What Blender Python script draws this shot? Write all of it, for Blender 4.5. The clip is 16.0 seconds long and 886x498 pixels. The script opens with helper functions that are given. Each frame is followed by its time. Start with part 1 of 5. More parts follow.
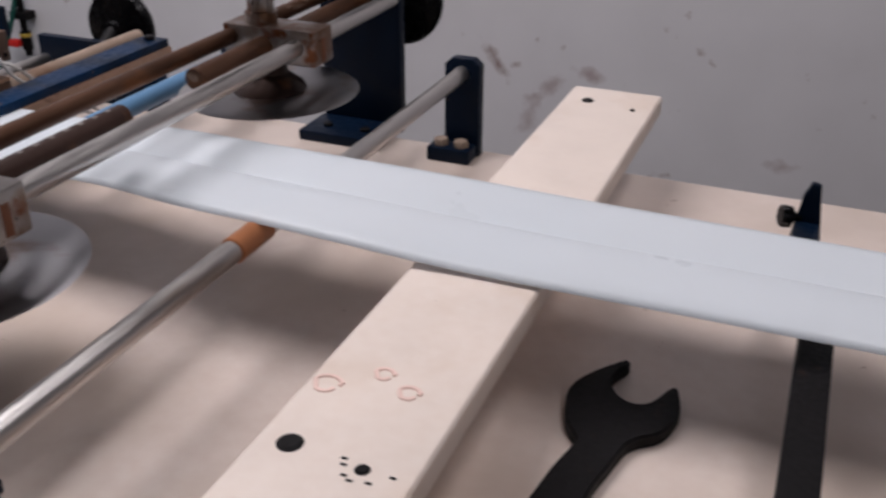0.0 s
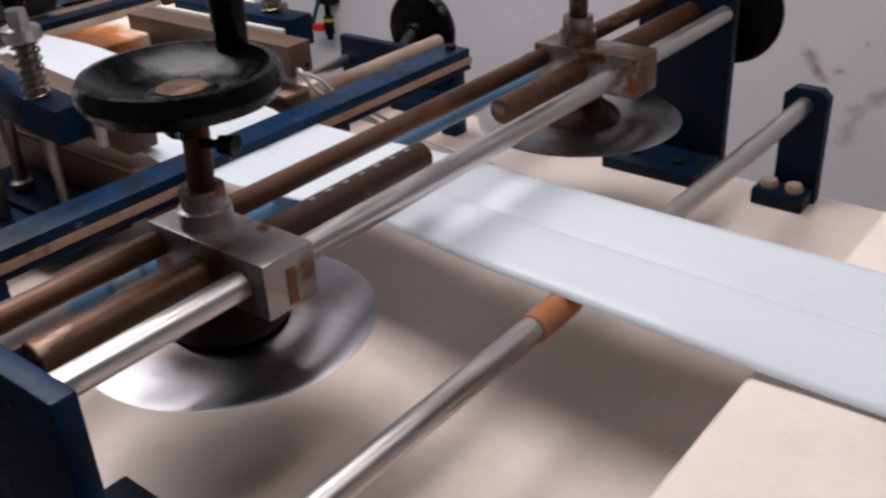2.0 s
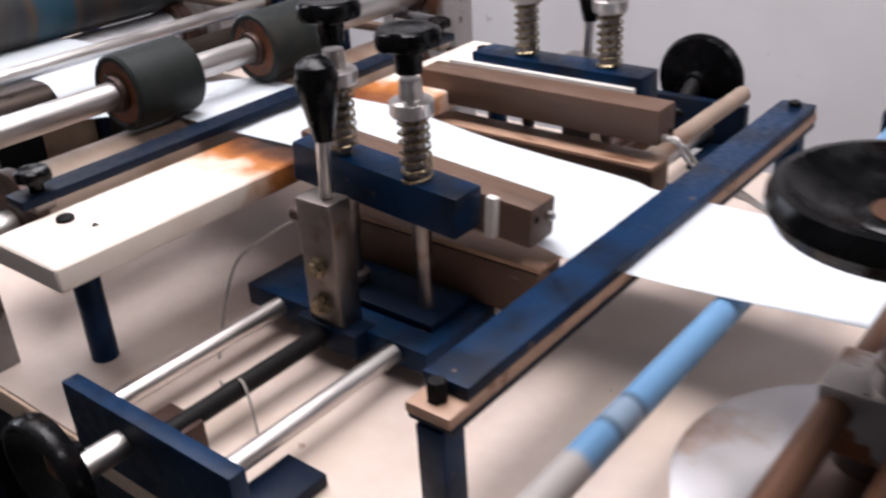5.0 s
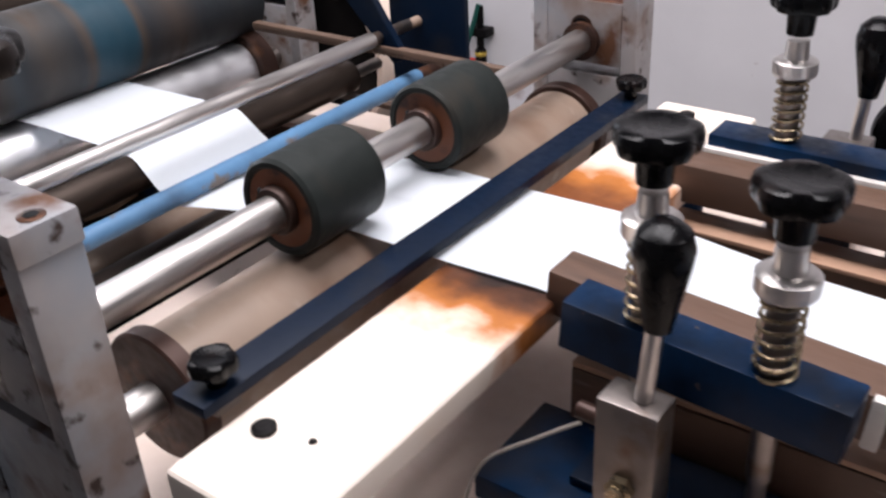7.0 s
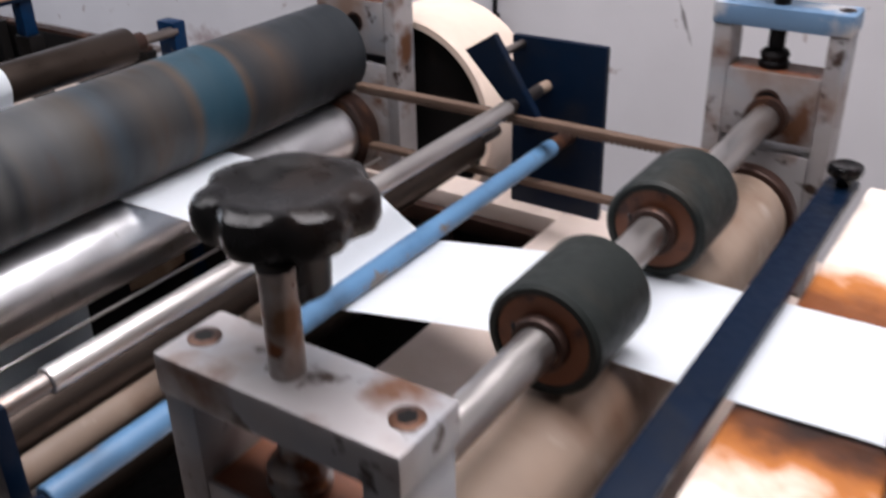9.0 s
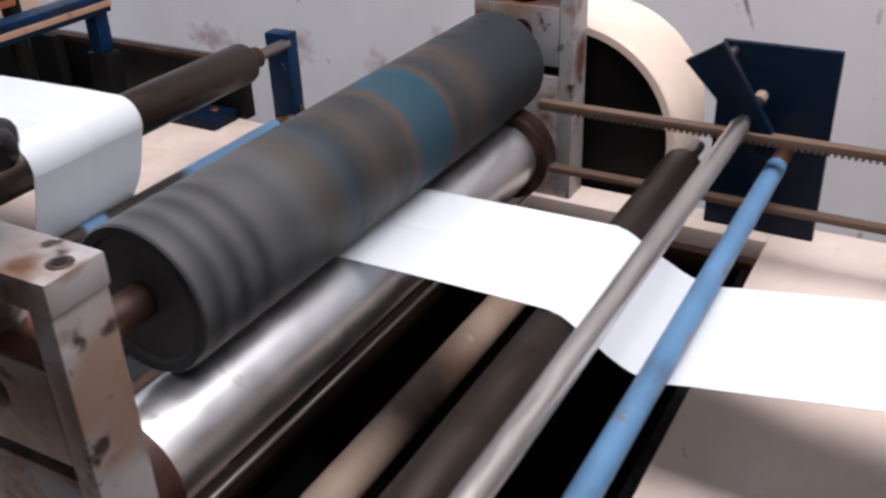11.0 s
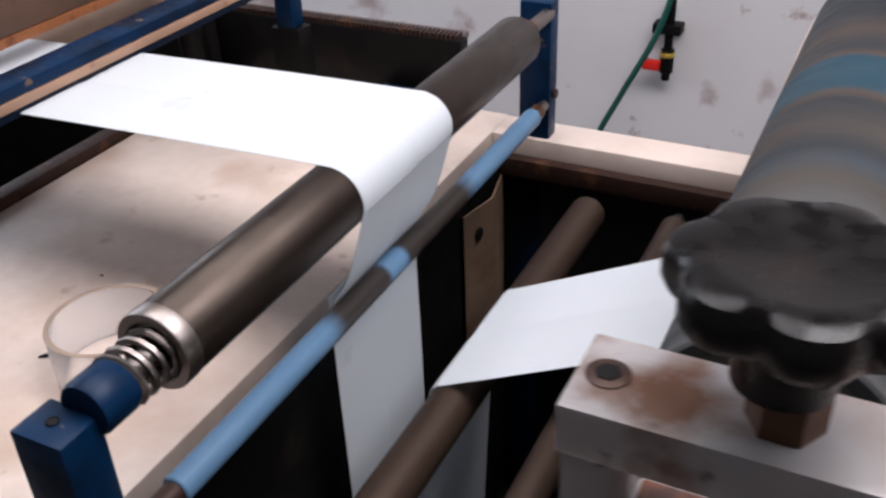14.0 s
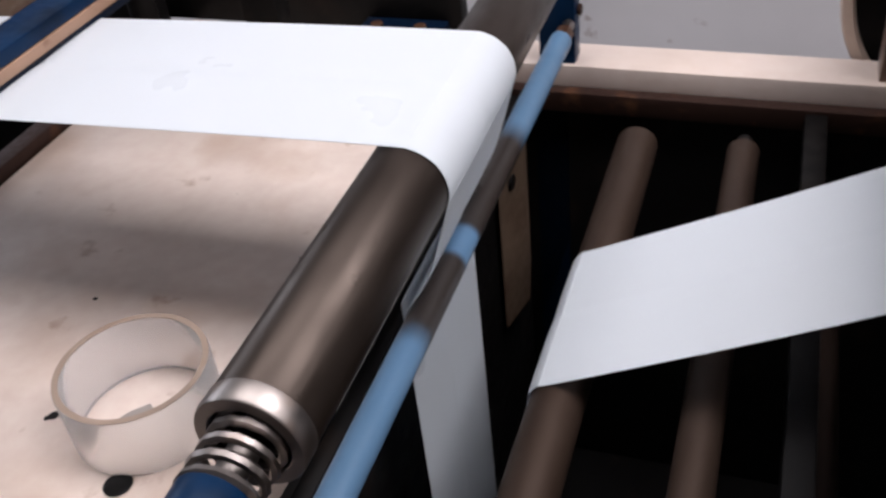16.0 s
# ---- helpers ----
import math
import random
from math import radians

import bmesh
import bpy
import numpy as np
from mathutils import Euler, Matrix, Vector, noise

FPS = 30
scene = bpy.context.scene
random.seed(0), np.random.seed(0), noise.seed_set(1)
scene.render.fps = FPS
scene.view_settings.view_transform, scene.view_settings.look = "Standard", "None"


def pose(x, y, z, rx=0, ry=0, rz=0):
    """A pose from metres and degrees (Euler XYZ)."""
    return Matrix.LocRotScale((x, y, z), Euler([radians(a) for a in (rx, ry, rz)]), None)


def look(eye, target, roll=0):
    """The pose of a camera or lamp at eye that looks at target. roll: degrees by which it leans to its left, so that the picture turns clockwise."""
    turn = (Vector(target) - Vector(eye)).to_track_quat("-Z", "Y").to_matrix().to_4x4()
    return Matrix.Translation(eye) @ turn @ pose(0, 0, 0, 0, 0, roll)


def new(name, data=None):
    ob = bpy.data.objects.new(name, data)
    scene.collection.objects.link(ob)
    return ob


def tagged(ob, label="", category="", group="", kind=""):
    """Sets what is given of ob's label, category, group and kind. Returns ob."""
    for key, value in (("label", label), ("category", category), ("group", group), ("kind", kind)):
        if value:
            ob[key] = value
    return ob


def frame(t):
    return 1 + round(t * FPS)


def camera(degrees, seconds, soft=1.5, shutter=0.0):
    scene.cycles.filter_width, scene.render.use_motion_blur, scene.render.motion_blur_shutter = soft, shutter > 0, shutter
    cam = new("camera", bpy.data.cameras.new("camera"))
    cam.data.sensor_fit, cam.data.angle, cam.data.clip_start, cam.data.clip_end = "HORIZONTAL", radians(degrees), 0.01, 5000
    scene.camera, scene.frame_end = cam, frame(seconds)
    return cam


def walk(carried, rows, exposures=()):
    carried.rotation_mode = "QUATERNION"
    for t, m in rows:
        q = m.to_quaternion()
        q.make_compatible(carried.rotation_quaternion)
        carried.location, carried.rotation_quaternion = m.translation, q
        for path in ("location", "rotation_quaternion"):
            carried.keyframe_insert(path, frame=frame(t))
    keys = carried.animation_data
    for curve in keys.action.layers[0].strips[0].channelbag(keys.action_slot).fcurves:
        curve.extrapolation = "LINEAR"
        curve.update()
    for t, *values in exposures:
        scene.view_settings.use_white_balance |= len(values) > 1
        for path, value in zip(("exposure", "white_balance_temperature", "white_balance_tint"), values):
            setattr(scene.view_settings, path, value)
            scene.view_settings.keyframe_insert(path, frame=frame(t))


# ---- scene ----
cam = camera(49.56, 16.0, soft=2.5, shutter=0.5)
PATH = [
    (0.0, 1.911, -0.642, 0.354, 62.18, -0.17, 22.24),
    (0.5, 1.881, -0.634, 0.361, 62.05, 0.59, 26.07),
    (1.0, 1.841, -0.602, 0.361, 61.75, 0.90, 30.27),
    (1.5, 1.820, -0.563, 0.365, 61.32, 1.83, 34.59),
    (2.0, 1.807, -0.535, 0.359, 61.34, 2.75, 38.45),
    (2.5, 1.762, -0.534, 0.358, 61.71, 2.70, 39.90),
    (3.0, 1.686, -0.556, 0.368, 61.78, 2.38, 39.03),
    (3.5, 1.616, -0.588, 0.378, 61.83, 2.59, 38.12),
    (4.0, 1.547, -0.634, 0.374, 62.50, 2.53, 36.79),
    (4.5, 1.491, -0.654, 0.378, 62.49, 3.13, 37.22),
    (5.0, 1.408, -0.635, 0.371, 62.50, 3.31, 38.50),
    (5.2, 1.374, -0.618, 0.364, 62.76, 3.50, 39.27),
    (7.3, 0.9929, -0.5583, 0.4113, 59.99, 2.01, 34.55),
    (7.5, 0.9602, -0.5707, 0.4120, 60.11, 1.37, 33.26),
    (8.0, 0.8929, -0.5952, 0.4099, 60.36, 0.91, 31.20),
    (8.5, 0.8395, -0.5938, 0.4041, 60.96, 1.01, 31.36),
    (9.0, 0.7806, -0.5710, 0.4178, 62.01, 1.24, 33.28),
    (9.2, 0.7503, -0.5498, 0.4105, 62.65, 1.24, 33.99),
    (11.3, 0.4113, -0.6024, 0.4210, 60.66, 2.03, 28.65),
    (11.5, 0.3842, -0.5957, 0.4128, 60.97, 1.99, 29.25),
    (12.0, 0.3381, -0.5670, 0.4142, 62.12, 3.13, 32.77),
    (12.5, 0.2941, -0.5350, 0.4201, 60.36, 3.50, 35.89),
    (13.0, 0.2149, -0.5229, 0.4044, 58.97, 2.54, 35.24),
    (13.5, 0.0824, -0.5413, 0.3866, 58.03, 2.90, 29.32),
    (14.0, -0.0025, -0.5594, 0.3780, 57.92, 1.99, 26.07),
    (14.5, -0.0552, -0.5395, 0.3665, 57.21, 2.94, 24.77),
    (15.0, -0.1060, -0.4961, 0.3602, 55.28, 3.50, 24.43),
    (15.5, -0.1340, -0.4695, 0.3478, 54.01, 4.54, 23.47),
    (16.0, -0.1672, -0.4681, 0.3463, 52.16, 5.25, 18.15),
]
walk(cam, [(t, pose(x, y, z, rx, ry, rz)) for t, x, y, z, rx, ry, rz in PATH], [(0.0, -0.79), (1.5, -0.73), (3.0, -0.32), (4.5, -0.08), (7.5, -0.13), (9.0, -0.27), (12.5, -0.2), (14.5, -0.15), (16.0, -0.36)])

# ---- light ----
world = bpy.data.worlds.new("world")
scene.world = world
world.use_nodes = True
world.node_tree.nodes["Background"].inputs[0].default_value = (0.75, 0.82, 1.0, 1)
world.node_tree.nodes["Background"].inputs[1].default_value = 0.02


def tube_light(name, x, y, z, sx, sy, watts, rz=0, col=(1.0, 0.955, 1.0)):
    data = bpy.data.lights.new(name, "AREA")
    data.shape, data.size, data.size_y, data.energy, data.color = "RECTANGLE", sx, sy, watts, col
    ob = new(name, data)
    ob.matrix_world = pose(x, y, z, 0, 0, rz)
    return ob


tube_light("ceiling_lamp_light", 0.65, 0.1, 1.72, 1.3, 0.95, 62)
tube_light("ceiling_lamp_light", -0.8, 0.1, 1.72, 1.3, 0.95, 27)
tube_light("ceiling_lamp_light", 2.3, 0.15, 1.72, 0.35, 1.3, 20)
# Cool fill added from the unseen left end to brighten table and wall.
tube_light("added_end_fill_light", -3.35, 0.4, 0.75, 2.2, 1.5, 50, 0, (0.88, 0.93, 1.06)).matrix_world = look((-3.35, 0.4, 0.75), (0, 0.2, 0.1))

# ---- helpers for meshes ----


def part(name, bm, material, parent=None, label="", angle=35):
    me = bpy.data.meshes.new(name)
    bmesh.ops.recalc_face_normals(bm, faces=bm.faces)
    bm.to_mesh(me)
    bm.free()
    me.polygons.foreach_set("use_smooth", [True] * len(me.polygons))
    me.set_sharp_from_angle(angle=radians(angle))
    me.materials.append(material)
    ob = new(name, me)
    if parent is not None:
        ob.parent = parent
        top = parent
        off = Vector((0, 0, 0))
        while top is not None:
            if top.type == "EMPTY":
                off = top.location.copy()
            top = top.parent
        if parent.type == "EMPTY":
            ob.matrix_parent_inverse = Matrix.Translation(-off)
    if label:
        ob["label"] = label
    return ob


def thing(name, loc, label, category, group="", kind=""):
    ob = new(name)
    ob.location = loc
    ob.empty_display_size = 0.02
    return tagged(ob, label, category, group, kind)


def box(x0, x1, y0, y1, z0, z1, bev=0.0015, bm=None, m=None, seg=2):
    out = bm if bm is not None else bmesh.new()
    t = bmesh.new()
    bmesh.ops.create_cube(t, size=1, matrix=Matrix.Translation(((x0 + x1) / 2, (y0 + y1) / 2, (z0 + z1) / 2)) @ Matrix.Diagonal((x1 - x0, y1 - y0, z1 - z0, 1)))
    if bev:
        bmesh.ops.bevel(t, geom=t.edges[:], offset=bev, segments=seg, affect="EDGES", profile=0.6)
    if m is not None:
        t.transform(m)
    return merge(out, t)


def merge(out, t):
    me = bpy.data.meshes.new("t")
    t.to_mesh(me)
    t.free()
    out.from_mesh(me)
    bpy.data.meshes.remove(me)
    return out


def axis_matrix(p0, d):
    return Matrix.Translation(p0) @ Vector(d).to_track_quat("Z", "Y").to_matrix().to_4x4()


def lathe(p0, d, prof, seg=40, bm=None):
    """Turned shape: profile rows (radius, height) along d from p0."""
    out = bm if bm is not None else bmesh.new()
    t = bmesh.new()
    m = axis_matrix(p0, d)
    rings = []
    for r, h in prof:
        if r < 1e-6:
            rings.append([t.verts.new(m @ Vector((0, 0, h)))])
        else:
            rings.append([t.verts.new(m @ Vector((r * math.cos(2 * math.pi * i / seg), r * math.sin(2 * math.pi * i / seg), h))) for i in range(seg)])
    for a, b in zip(rings, rings[1:]):
        for i in range(seg):
            j = (i + 1) % seg
            if len(a) == 1 and len(b) == 1:
                continue
            if len(a) == 1:
                t.faces.new((a[0], b[i], b[j]))
            elif len(b) == 1:
                t.faces.new((a[i], a[j], b[0]))
            else:
                t.faces.new((a[i], a[j], b[j], b[i]))
    for ring, flip in ((rings[0], True), (rings[-1], False)):
        if len(ring) > 1 and tuple(prof[0]) != tuple(prof[-1]):
            t.faces.new(ring[::-1] if flip else ring)
    bmesh.ops.recalc_face_normals(t, faces=t.faces)
    return merge(out, t)


def rod(p0, p1, r, seg=28, c=0.0012, bm=None):
    d = Vector(p1) - Vector(p0)
    n = d.length
    return lathe(p0, d, [(0, 0), (r - c, 0), (r, c), (r, n - c), (r - c, n), (0, n)], seg, bm)


def sweep(pts, r, seg=8, bm=None):
    """A bent wire or cord through the points."""
    out = bm if bm is not None else bmesh.new()
    t = bmesh.new()
    pts = [Vector(p) for p in pts]
    rings = []
    up = Vector((0.13, 0.21, 0.97))
    for i, p in enumerate(pts):
        d = (pts[min(i + 1, len(pts) - 1)] - pts[max(i - 1, 0)]).normalized()
        a = d.cross(up).normalized()
        b = d.cross(a)
        up = a.cross(d).normalized() if a.cross(d).length > 0 else up
        rings.append([t.verts.new(p + r * (math.cos(2 * math.pi * k / seg) * a + math.sin(2 * math.pi * k / seg) * b)) for k in range(seg)])
    for a, b in zip(rings, rings[1:]):
        for k in range(seg):
            t.faces.new((a[k], a[(k + 1) % seg], b[(k + 1) % seg], b[k]))
    t.faces.new(rings[0][::-1])
    t.faces.new(rings[-1])
    bmesh.ops.recalc_face_normals(t, faces=t.faces)
    return merge(out, t)


def spring(p0, d, length, radius, wire, turns, bm=None):
    m = axis_matrix(p0, d)
    n = int(turns * 14)
    return sweep([m @ Vector((radius * math.cos(2 * math.pi * turns * i / n), radius * math.sin(2 * math.pi * turns * i / n), length * i / n)) for i in range(n + 1)], wire, 6, bm)


def prism(outline, z0, z1, m=None, bev=0.001, bm=None):
    """A plate cut to an outline in its own plane."""
    out = bm if bm is not None else bmesh.new()
    t = bmesh.new()
    f = t.faces.new([t.verts.new((x, y, z0)) for x, y in outline])
    r = bmesh.ops.extrude_face_region(t, geom=[f])
    bmesh.ops.translate(t, vec=(0, 0, z1 - z0), verts=[v for v in r["geom"] if isinstance(v, bmesh.types.BMVert)])
    bmesh.ops.recalc_face_normals(t, faces=t.faces)
    if bev:
        edges = [e for e in t.edges if abs(e.verts[0].co.z - e.verts[1].co.z) < 1e-9]
        bmesh.ops.bevel(t, geom=edges, offset=bev, segments=2, affect="EDGES")
    if m is not None:
        t.transform(m)
    return merge(out, t)


def smooth_path(pts, n=8):
    """Points of a smooth curve through the given ones."""
    pts = [Vector(p) for p in pts]
    out = []
    for i in range(len(pts) - 1):
        p0, p1, p2, p3 = pts[max(i - 1, 0)], pts[i], pts[i + 1], pts[min(i + 2, len(pts) - 1)]
        for k in range(n):
            u = k / n
            out.append(0.5 * ((2 * p1) + (p2 - p0) * u + (2 * p0 - 5 * p1 + 4 * p2 - p3) * u * u + (3 * p1 - p0 - 3 * p2 + p3) * u ** 3))
    return out + [pts[-1]]


# ---- materials ----


def material(name, col, rough=0.5, metal=0.0, spots=(), grain=0.0, bump=0.0, scale=60.0, stretch=(1, 1, 1), coat=0.0, var=0.12, rough_var=0.1, spec=0.35):
    """A surface of one base colour with two scales of variation; spots: (colour, scale, threshold, softness) blotches over it."""
    m = bpy.data.materials.new(name)
    m.use_nodes = True
    nt = m.node_tree
    p = nt.nodes["Principled BSDF"]
    p.inputs["Metallic"].default_value = metal
    p.inputs["Coat Weight"].default_value = coat
    p.inputs["Specular IOR Level"].default_value = spec
    tc = nt.nodes.new("ShaderNodeTexCoord")
    mp = nt.nodes.new("ShaderNodeMapping")
    mp.inputs["Scale"].default_value = stretch
    nt.links.new(tc.outputs["Object"], mp.inputs[0])

    def noise_tex(s, detail=4):
        n = nt.nodes.new("ShaderNodeTexNoise")
        n.inputs["Scale"].default_value = s
        n.inputs["Detail"].default_value = detail
        nt.links.new(mp.outputs[0], n.inputs["Vector"])
        return n

    def ramp(src, lo, hi):
        r = nt.nodes.new("ShaderNodeMapRange")
        r.inputs[1].default_value, r.inputs[2].default_value = lo, hi
        nt.links.new(src, r.inputs[0])
        return r.outputs[0]

    big, fine = noise_tex(scale * 0.15), noise_tex(scale)
    mix = nt.nodes.new("ShaderNodeMix")
    mix.data_type = "RGBA"
    mix.inputs[6].default_value = (*[max(0, c * (1 - var)) for c in col], 1)
    mix.inputs[7].default_value = (*[min(1, c * (1 + var)) for c in col], 1)
    nt.links.new(ramp(big.outputs[0], 0.3, 0.7), mix.inputs[0])
    last = mix.outputs[2]
    if grain:
        g = nt.nodes.new("ShaderNodeMix")
        g.data_type, g.blend_type = "RGBA", "OVERLAY"
        g.inputs[0].default_value = grain
        nt.links.new(last, g.inputs[6])
        nt.links.new(fine.outputs[0], g.inputs[7])
        last = g.outputs[2]
    rough_out = None
    for colour, s, th, soft in spots:
        n = noise_tex(s, 6)
        k = nt.nodes.new("ShaderNodeMix")
        k.data_type = "RGBA"
        mask = ramp(n.outputs[0], th, th + soft)
        nt.links.new(mask, k.inputs[0])
        nt.links.new(last, k.inputs[6])
        k.inputs[7].default_value = (*colour, 1)
        last = k.outputs[2]
    nt.links.new(last, p.inputs["Base Color"])
    rr = nt.nodes.new("ShaderNodeMapRange")
    rr.inputs[1].default_value, rr.inputs[2].default_value = 0.3, 0.7
    rr.inputs[3].default_value, rr.inputs[4].default_value = max(0.03, rough - rough_var), min(1, rough + rough_var)
    nt.links.new(fine.outputs[0], rr.inputs[0])
    nt.links.new(rr.outputs[0], p.inputs["Roughness"])
    if bump:
        b = nt.nodes.new("ShaderNodeBump")
        b.inputs["Strength"].default_value = bump
        b.inputs["Distance"].default_value = 0.001
        nt.links.new(fine.outputs[0], b.inputs["Height"])
        nt.links.new(b.outputs[0], p.inputs["Normal"])
    return m


RUST = (0.16, 0.06, 0.022)
M_BLUE = material("navy_paint", (0.001, 0.0175, 0.055), 0.4, spots=[((0.0008, 0.006, 0.018), 20, 0.46, 0.2), ((0.02, 0.022, 0.028), 9, 0.56, 0.2), ((0.12, 0.08, 0.06), 70, 0.69, 0.05)], bump=0.15, scale=120, spec=0.14)
M_NAVY = material("dark_navy_paint", (0.0009, 0.006, 0.018), 0.45, spots=[((0.012, 0.013, 0.016), 11, 0.56, 0.2), ((0.07, 0.05, 0.035), 60, 0.72, 0.08)], bump=0.15, scale=120, spec=0.14)
M_LBLUE = material("light_blue_paint", (0.085, 0.185, 0.32), 0.4, spots=[((0.05, 0.10, 0.17), 10, 0.5, 0.2), ((0.13, 0.105, 0.09), 26, 0.6, 0.07)], bump=0.1, scale=90)
M_STEEL = material("ground_steel", (0.58, 0.55, 0.53), 0.36, 1.0, spots=[((0.3, 0.25, 0.22), 35, 0.62, 0.15)], scale=150, stretch=(1, 0.12, 1), rough_var=0.08)
M_DULL = material("dull_steel", (0.25, 0.22, 0.205), 0.38, 1.0, spots=[((0.2, 0.13, 0.09), 30, 0.6, 0.15)], scale=120, bump=0.1)
M_CHROME = material("polished_chrome", (0.82, 0.82, 0.84), 0.36, 1.0, spots=[((0.5, 0.48, 0.47), 60, 0.64, 0.08)], scale=40, var=0.08, rough_var=0.06)
M_RUSTY = material("rusty_steel", (0.095, 0.045, 0.026), 0.45, 0.55, spots=[((0.035, 0.017, 0.011), 16, 0.5, 0.2), (RUST, 28, 0.54, 0.12), ((0.27, 0.19, 0.145), 45, 0.64, 0.08)], scale=130, stretch=(1, 0.3, 1), bump=0.3)
M_DARKRUST = material("dark_rusty_steel", (0.04, 0.02, 0.015), 0.45, 0.4, spots=[((0.11, 0.048, 0.025), 30, 0.58, 0.12)], scale=130, bump=0.3)
M_BLOCK = material("machined_block_steel", (0.33, 0.3, 0.285), 0.36, 0.75, spots=[((0.16, 0.085, 0.05), 16, 0.5, 0.12), ((0.17, 0.06, 0.025), 34, 0.56, 0.07)], scale=140, bump=0.15)
M_DISC = material("cutter_disc_steel", (0.36, 0.355, 0.37), 0.32, 1.0, spots=[((0.25, 0.22, 0.2), 7, 0.5, 0.4), ((0.2, 0.115, 0.075), 13, 0.55, 0.14)], scale=40, rough_var=0.03)
_tg = M_DISC.node_tree.nodes.new("ShaderNodeTangent")
_tg.direction_type, _tg.axis = "RADIAL", "Z"
M_DISC.node_tree.nodes["Principled BSDF"].inputs["Anisotropic"].default_value = 0.75
M_DISC.node_tree.links.new(_tg.outputs[0], M_DISC.node_tree.nodes["Principled BSDF"].inputs["Tangent"])
M_ROLL = material("brown_steel_roller", (0.042, 0.031, 0.025), 0.37, 0.7, spots=[((0.03, 0.021, 0.017), 10, 0.5, 0.25), ((0.075, 0.055, 0.045), 55, 0.66, 0.08)], scale=80, stretch=(1, 0.3, 1))
M_FRAME = material("grey_frame_paint", (0.31, 0.29, 0.29), 0.4, 0.1, spots=[((0.24, 0.27, 0.31), 11, 0.48, 0.2), ((0.2, 0.135, 0.105), 9, 0.5, 0.16), ((0.12, 0.055, 0.03), 20, 0.54, 0.14), ((0.04, 0.024, 0.018), 44, 0.6, 0.08)], bump=0.2, scale=110)
M_FRAMEBLUE = material("blue_grey_frame_paint", (0.12, 0.21, 0.33), 0.45, spots=[((0.45, 0.43, 0.42), 16, 0.52, 0.1), ((0.2, 0.1, 0.05), 34, 0.66, 0.06)], bump=0.2, scale=110)
M_OILCORE = material("oily_brown_core", (0.009, 0.005, 0.0035), 0.5, 0.1, spots=[((0.035, 0.014, 0.007), 22, 0.55, 0.18)], scale=120, bump=0.2, spec=0.2)
M_BLACK = material("black_plastic", (0.002, 0.002, 0.0025), 0.25, spots=[((0.014, 0.007, 0.006), 26, 0.58, 0.2)], scale=90, spec=0.15)
M_KNOB = material("worn_black_plastic", (0.0035, 0.003, 0.003), 0.3, spots=[((0.02, 0.012, 0.009), 24, 0.52, 0.3)], scale=90, bump=0.1, spec=0.22)
M_RUBBER = material("green_black_rubber", (0.009, 0.012, 0.011), 0.5, spots=[((0.022, 0.02, 0.016), 20, 0.55, 0.2)], scale=100, bump=0.15, spec=0.25)
M_BROWNHUB = material("brown_hub", (0.16, 0.055, 0.025), 0.5, spots=[((0.05, 0.02, 0.015), 50, 0.55, 0.15)], scale=120, bump=0.2)
M_JAW = material("brown_phenolic_board", (0.1, 0.057, 0.039), 0.5, spots=[((0.04, 0.026, 0.02), 30, 0.55, 0.2), ((0.17, 0.125, 0.1), 70, 0.66, 0.08)], scale=160, stretch=(0.2, 1, 1), bump=0.25)
M_TANJAW = material("worn_copper_brown_strip", (0.36, 0.22, 0.15), 0.45, spots=[((0.15, 0.07, 0.04), 40, 0.58, 0.12)], scale=120, stretch=(0.3, 1, 1), bump=0.15)
M_TAN = material("tan_roller_coating", (0.27, 0.2, 0.155), 0.45, spots=[((0.16, 0.085, 0.05), 11, 0.5, 0.25), ((0.36, 0.29, 0.24), 30, 0.64, 0.1)], scale=90, bump=0.1)
M_TABLE = material("cream_table_laminate", (0.64, 0.535, 0.475), 0.36, spots=[((0.5, 0.4, 0.33), 5, 0.48, 0.3), ((0.3, 0.2, 0.16), 42, 0.72, 0.05)], grain=0.12, scale=70, rough_var=0.06, var=0.06)
M_TABLE2 = material("stained_cream_table_laminate", (0.60, 0.50, 0.44), 0.4, spots=[((0.40, 0.28, 0.21), 8, 0.5, 0.3), ((0.28, 0.17, 0.11), 20, 0.66, 0.1), ((0.16, 0.09, 0.06), 70, 0.74, 0.05)], grain=0.15, scale=70, rough_var=0.06, var=0.08)
M_EDGE = material("bare_edge_wood", (0.6, 0.45, 0.34), 0.6, spots=[((0.3, 0.2, 0.14), 30, 0.62, 0.12)], scale=120, bump=0.3)
M_BOARD = material("cream_painted_board", (0.70, 0.60, 0.535), 0.42, spots=[((0.6, 0.47, 0.38), 9, 0.55, 0.25), ((0.3, 0.2, 0.16), 60, 0.75, 0.04)], grain=0.1, scale=90, bump=0.1, var=0.05)
M_BOLT = material("dark_bolt_steel", (0.006, 0.005, 0.0055), 0.55, 0.1, spots=[((0.03, 0.017, 0.012), 60, 0.64, 0.15)], scale=200, bump=0.2, spec=0.14)
M_BRASS = material("stained_brass_spring", (0.27, 0.215, 0.14), 0.3, 0.9, spots=[((0.15, 0.08, 0.04), 60, 0.58, 0.15)], scale=200)
M_WEB = material("white_film", (0.80, 0.835, 0.87), 0.3, scale=12, var=0.012, rough_var=0.03)
_nt = M_WEB.node_tree
_tr = _nt.nodes.new("ShaderNodeBsdfTranslucent")
_tr.inputs[0].default_value = (0.8, 0.84, 0.88, 1)
_mx = _nt.nodes.new("ShaderNodeMixShader")
_mx.inputs[0].default_value = 0.38
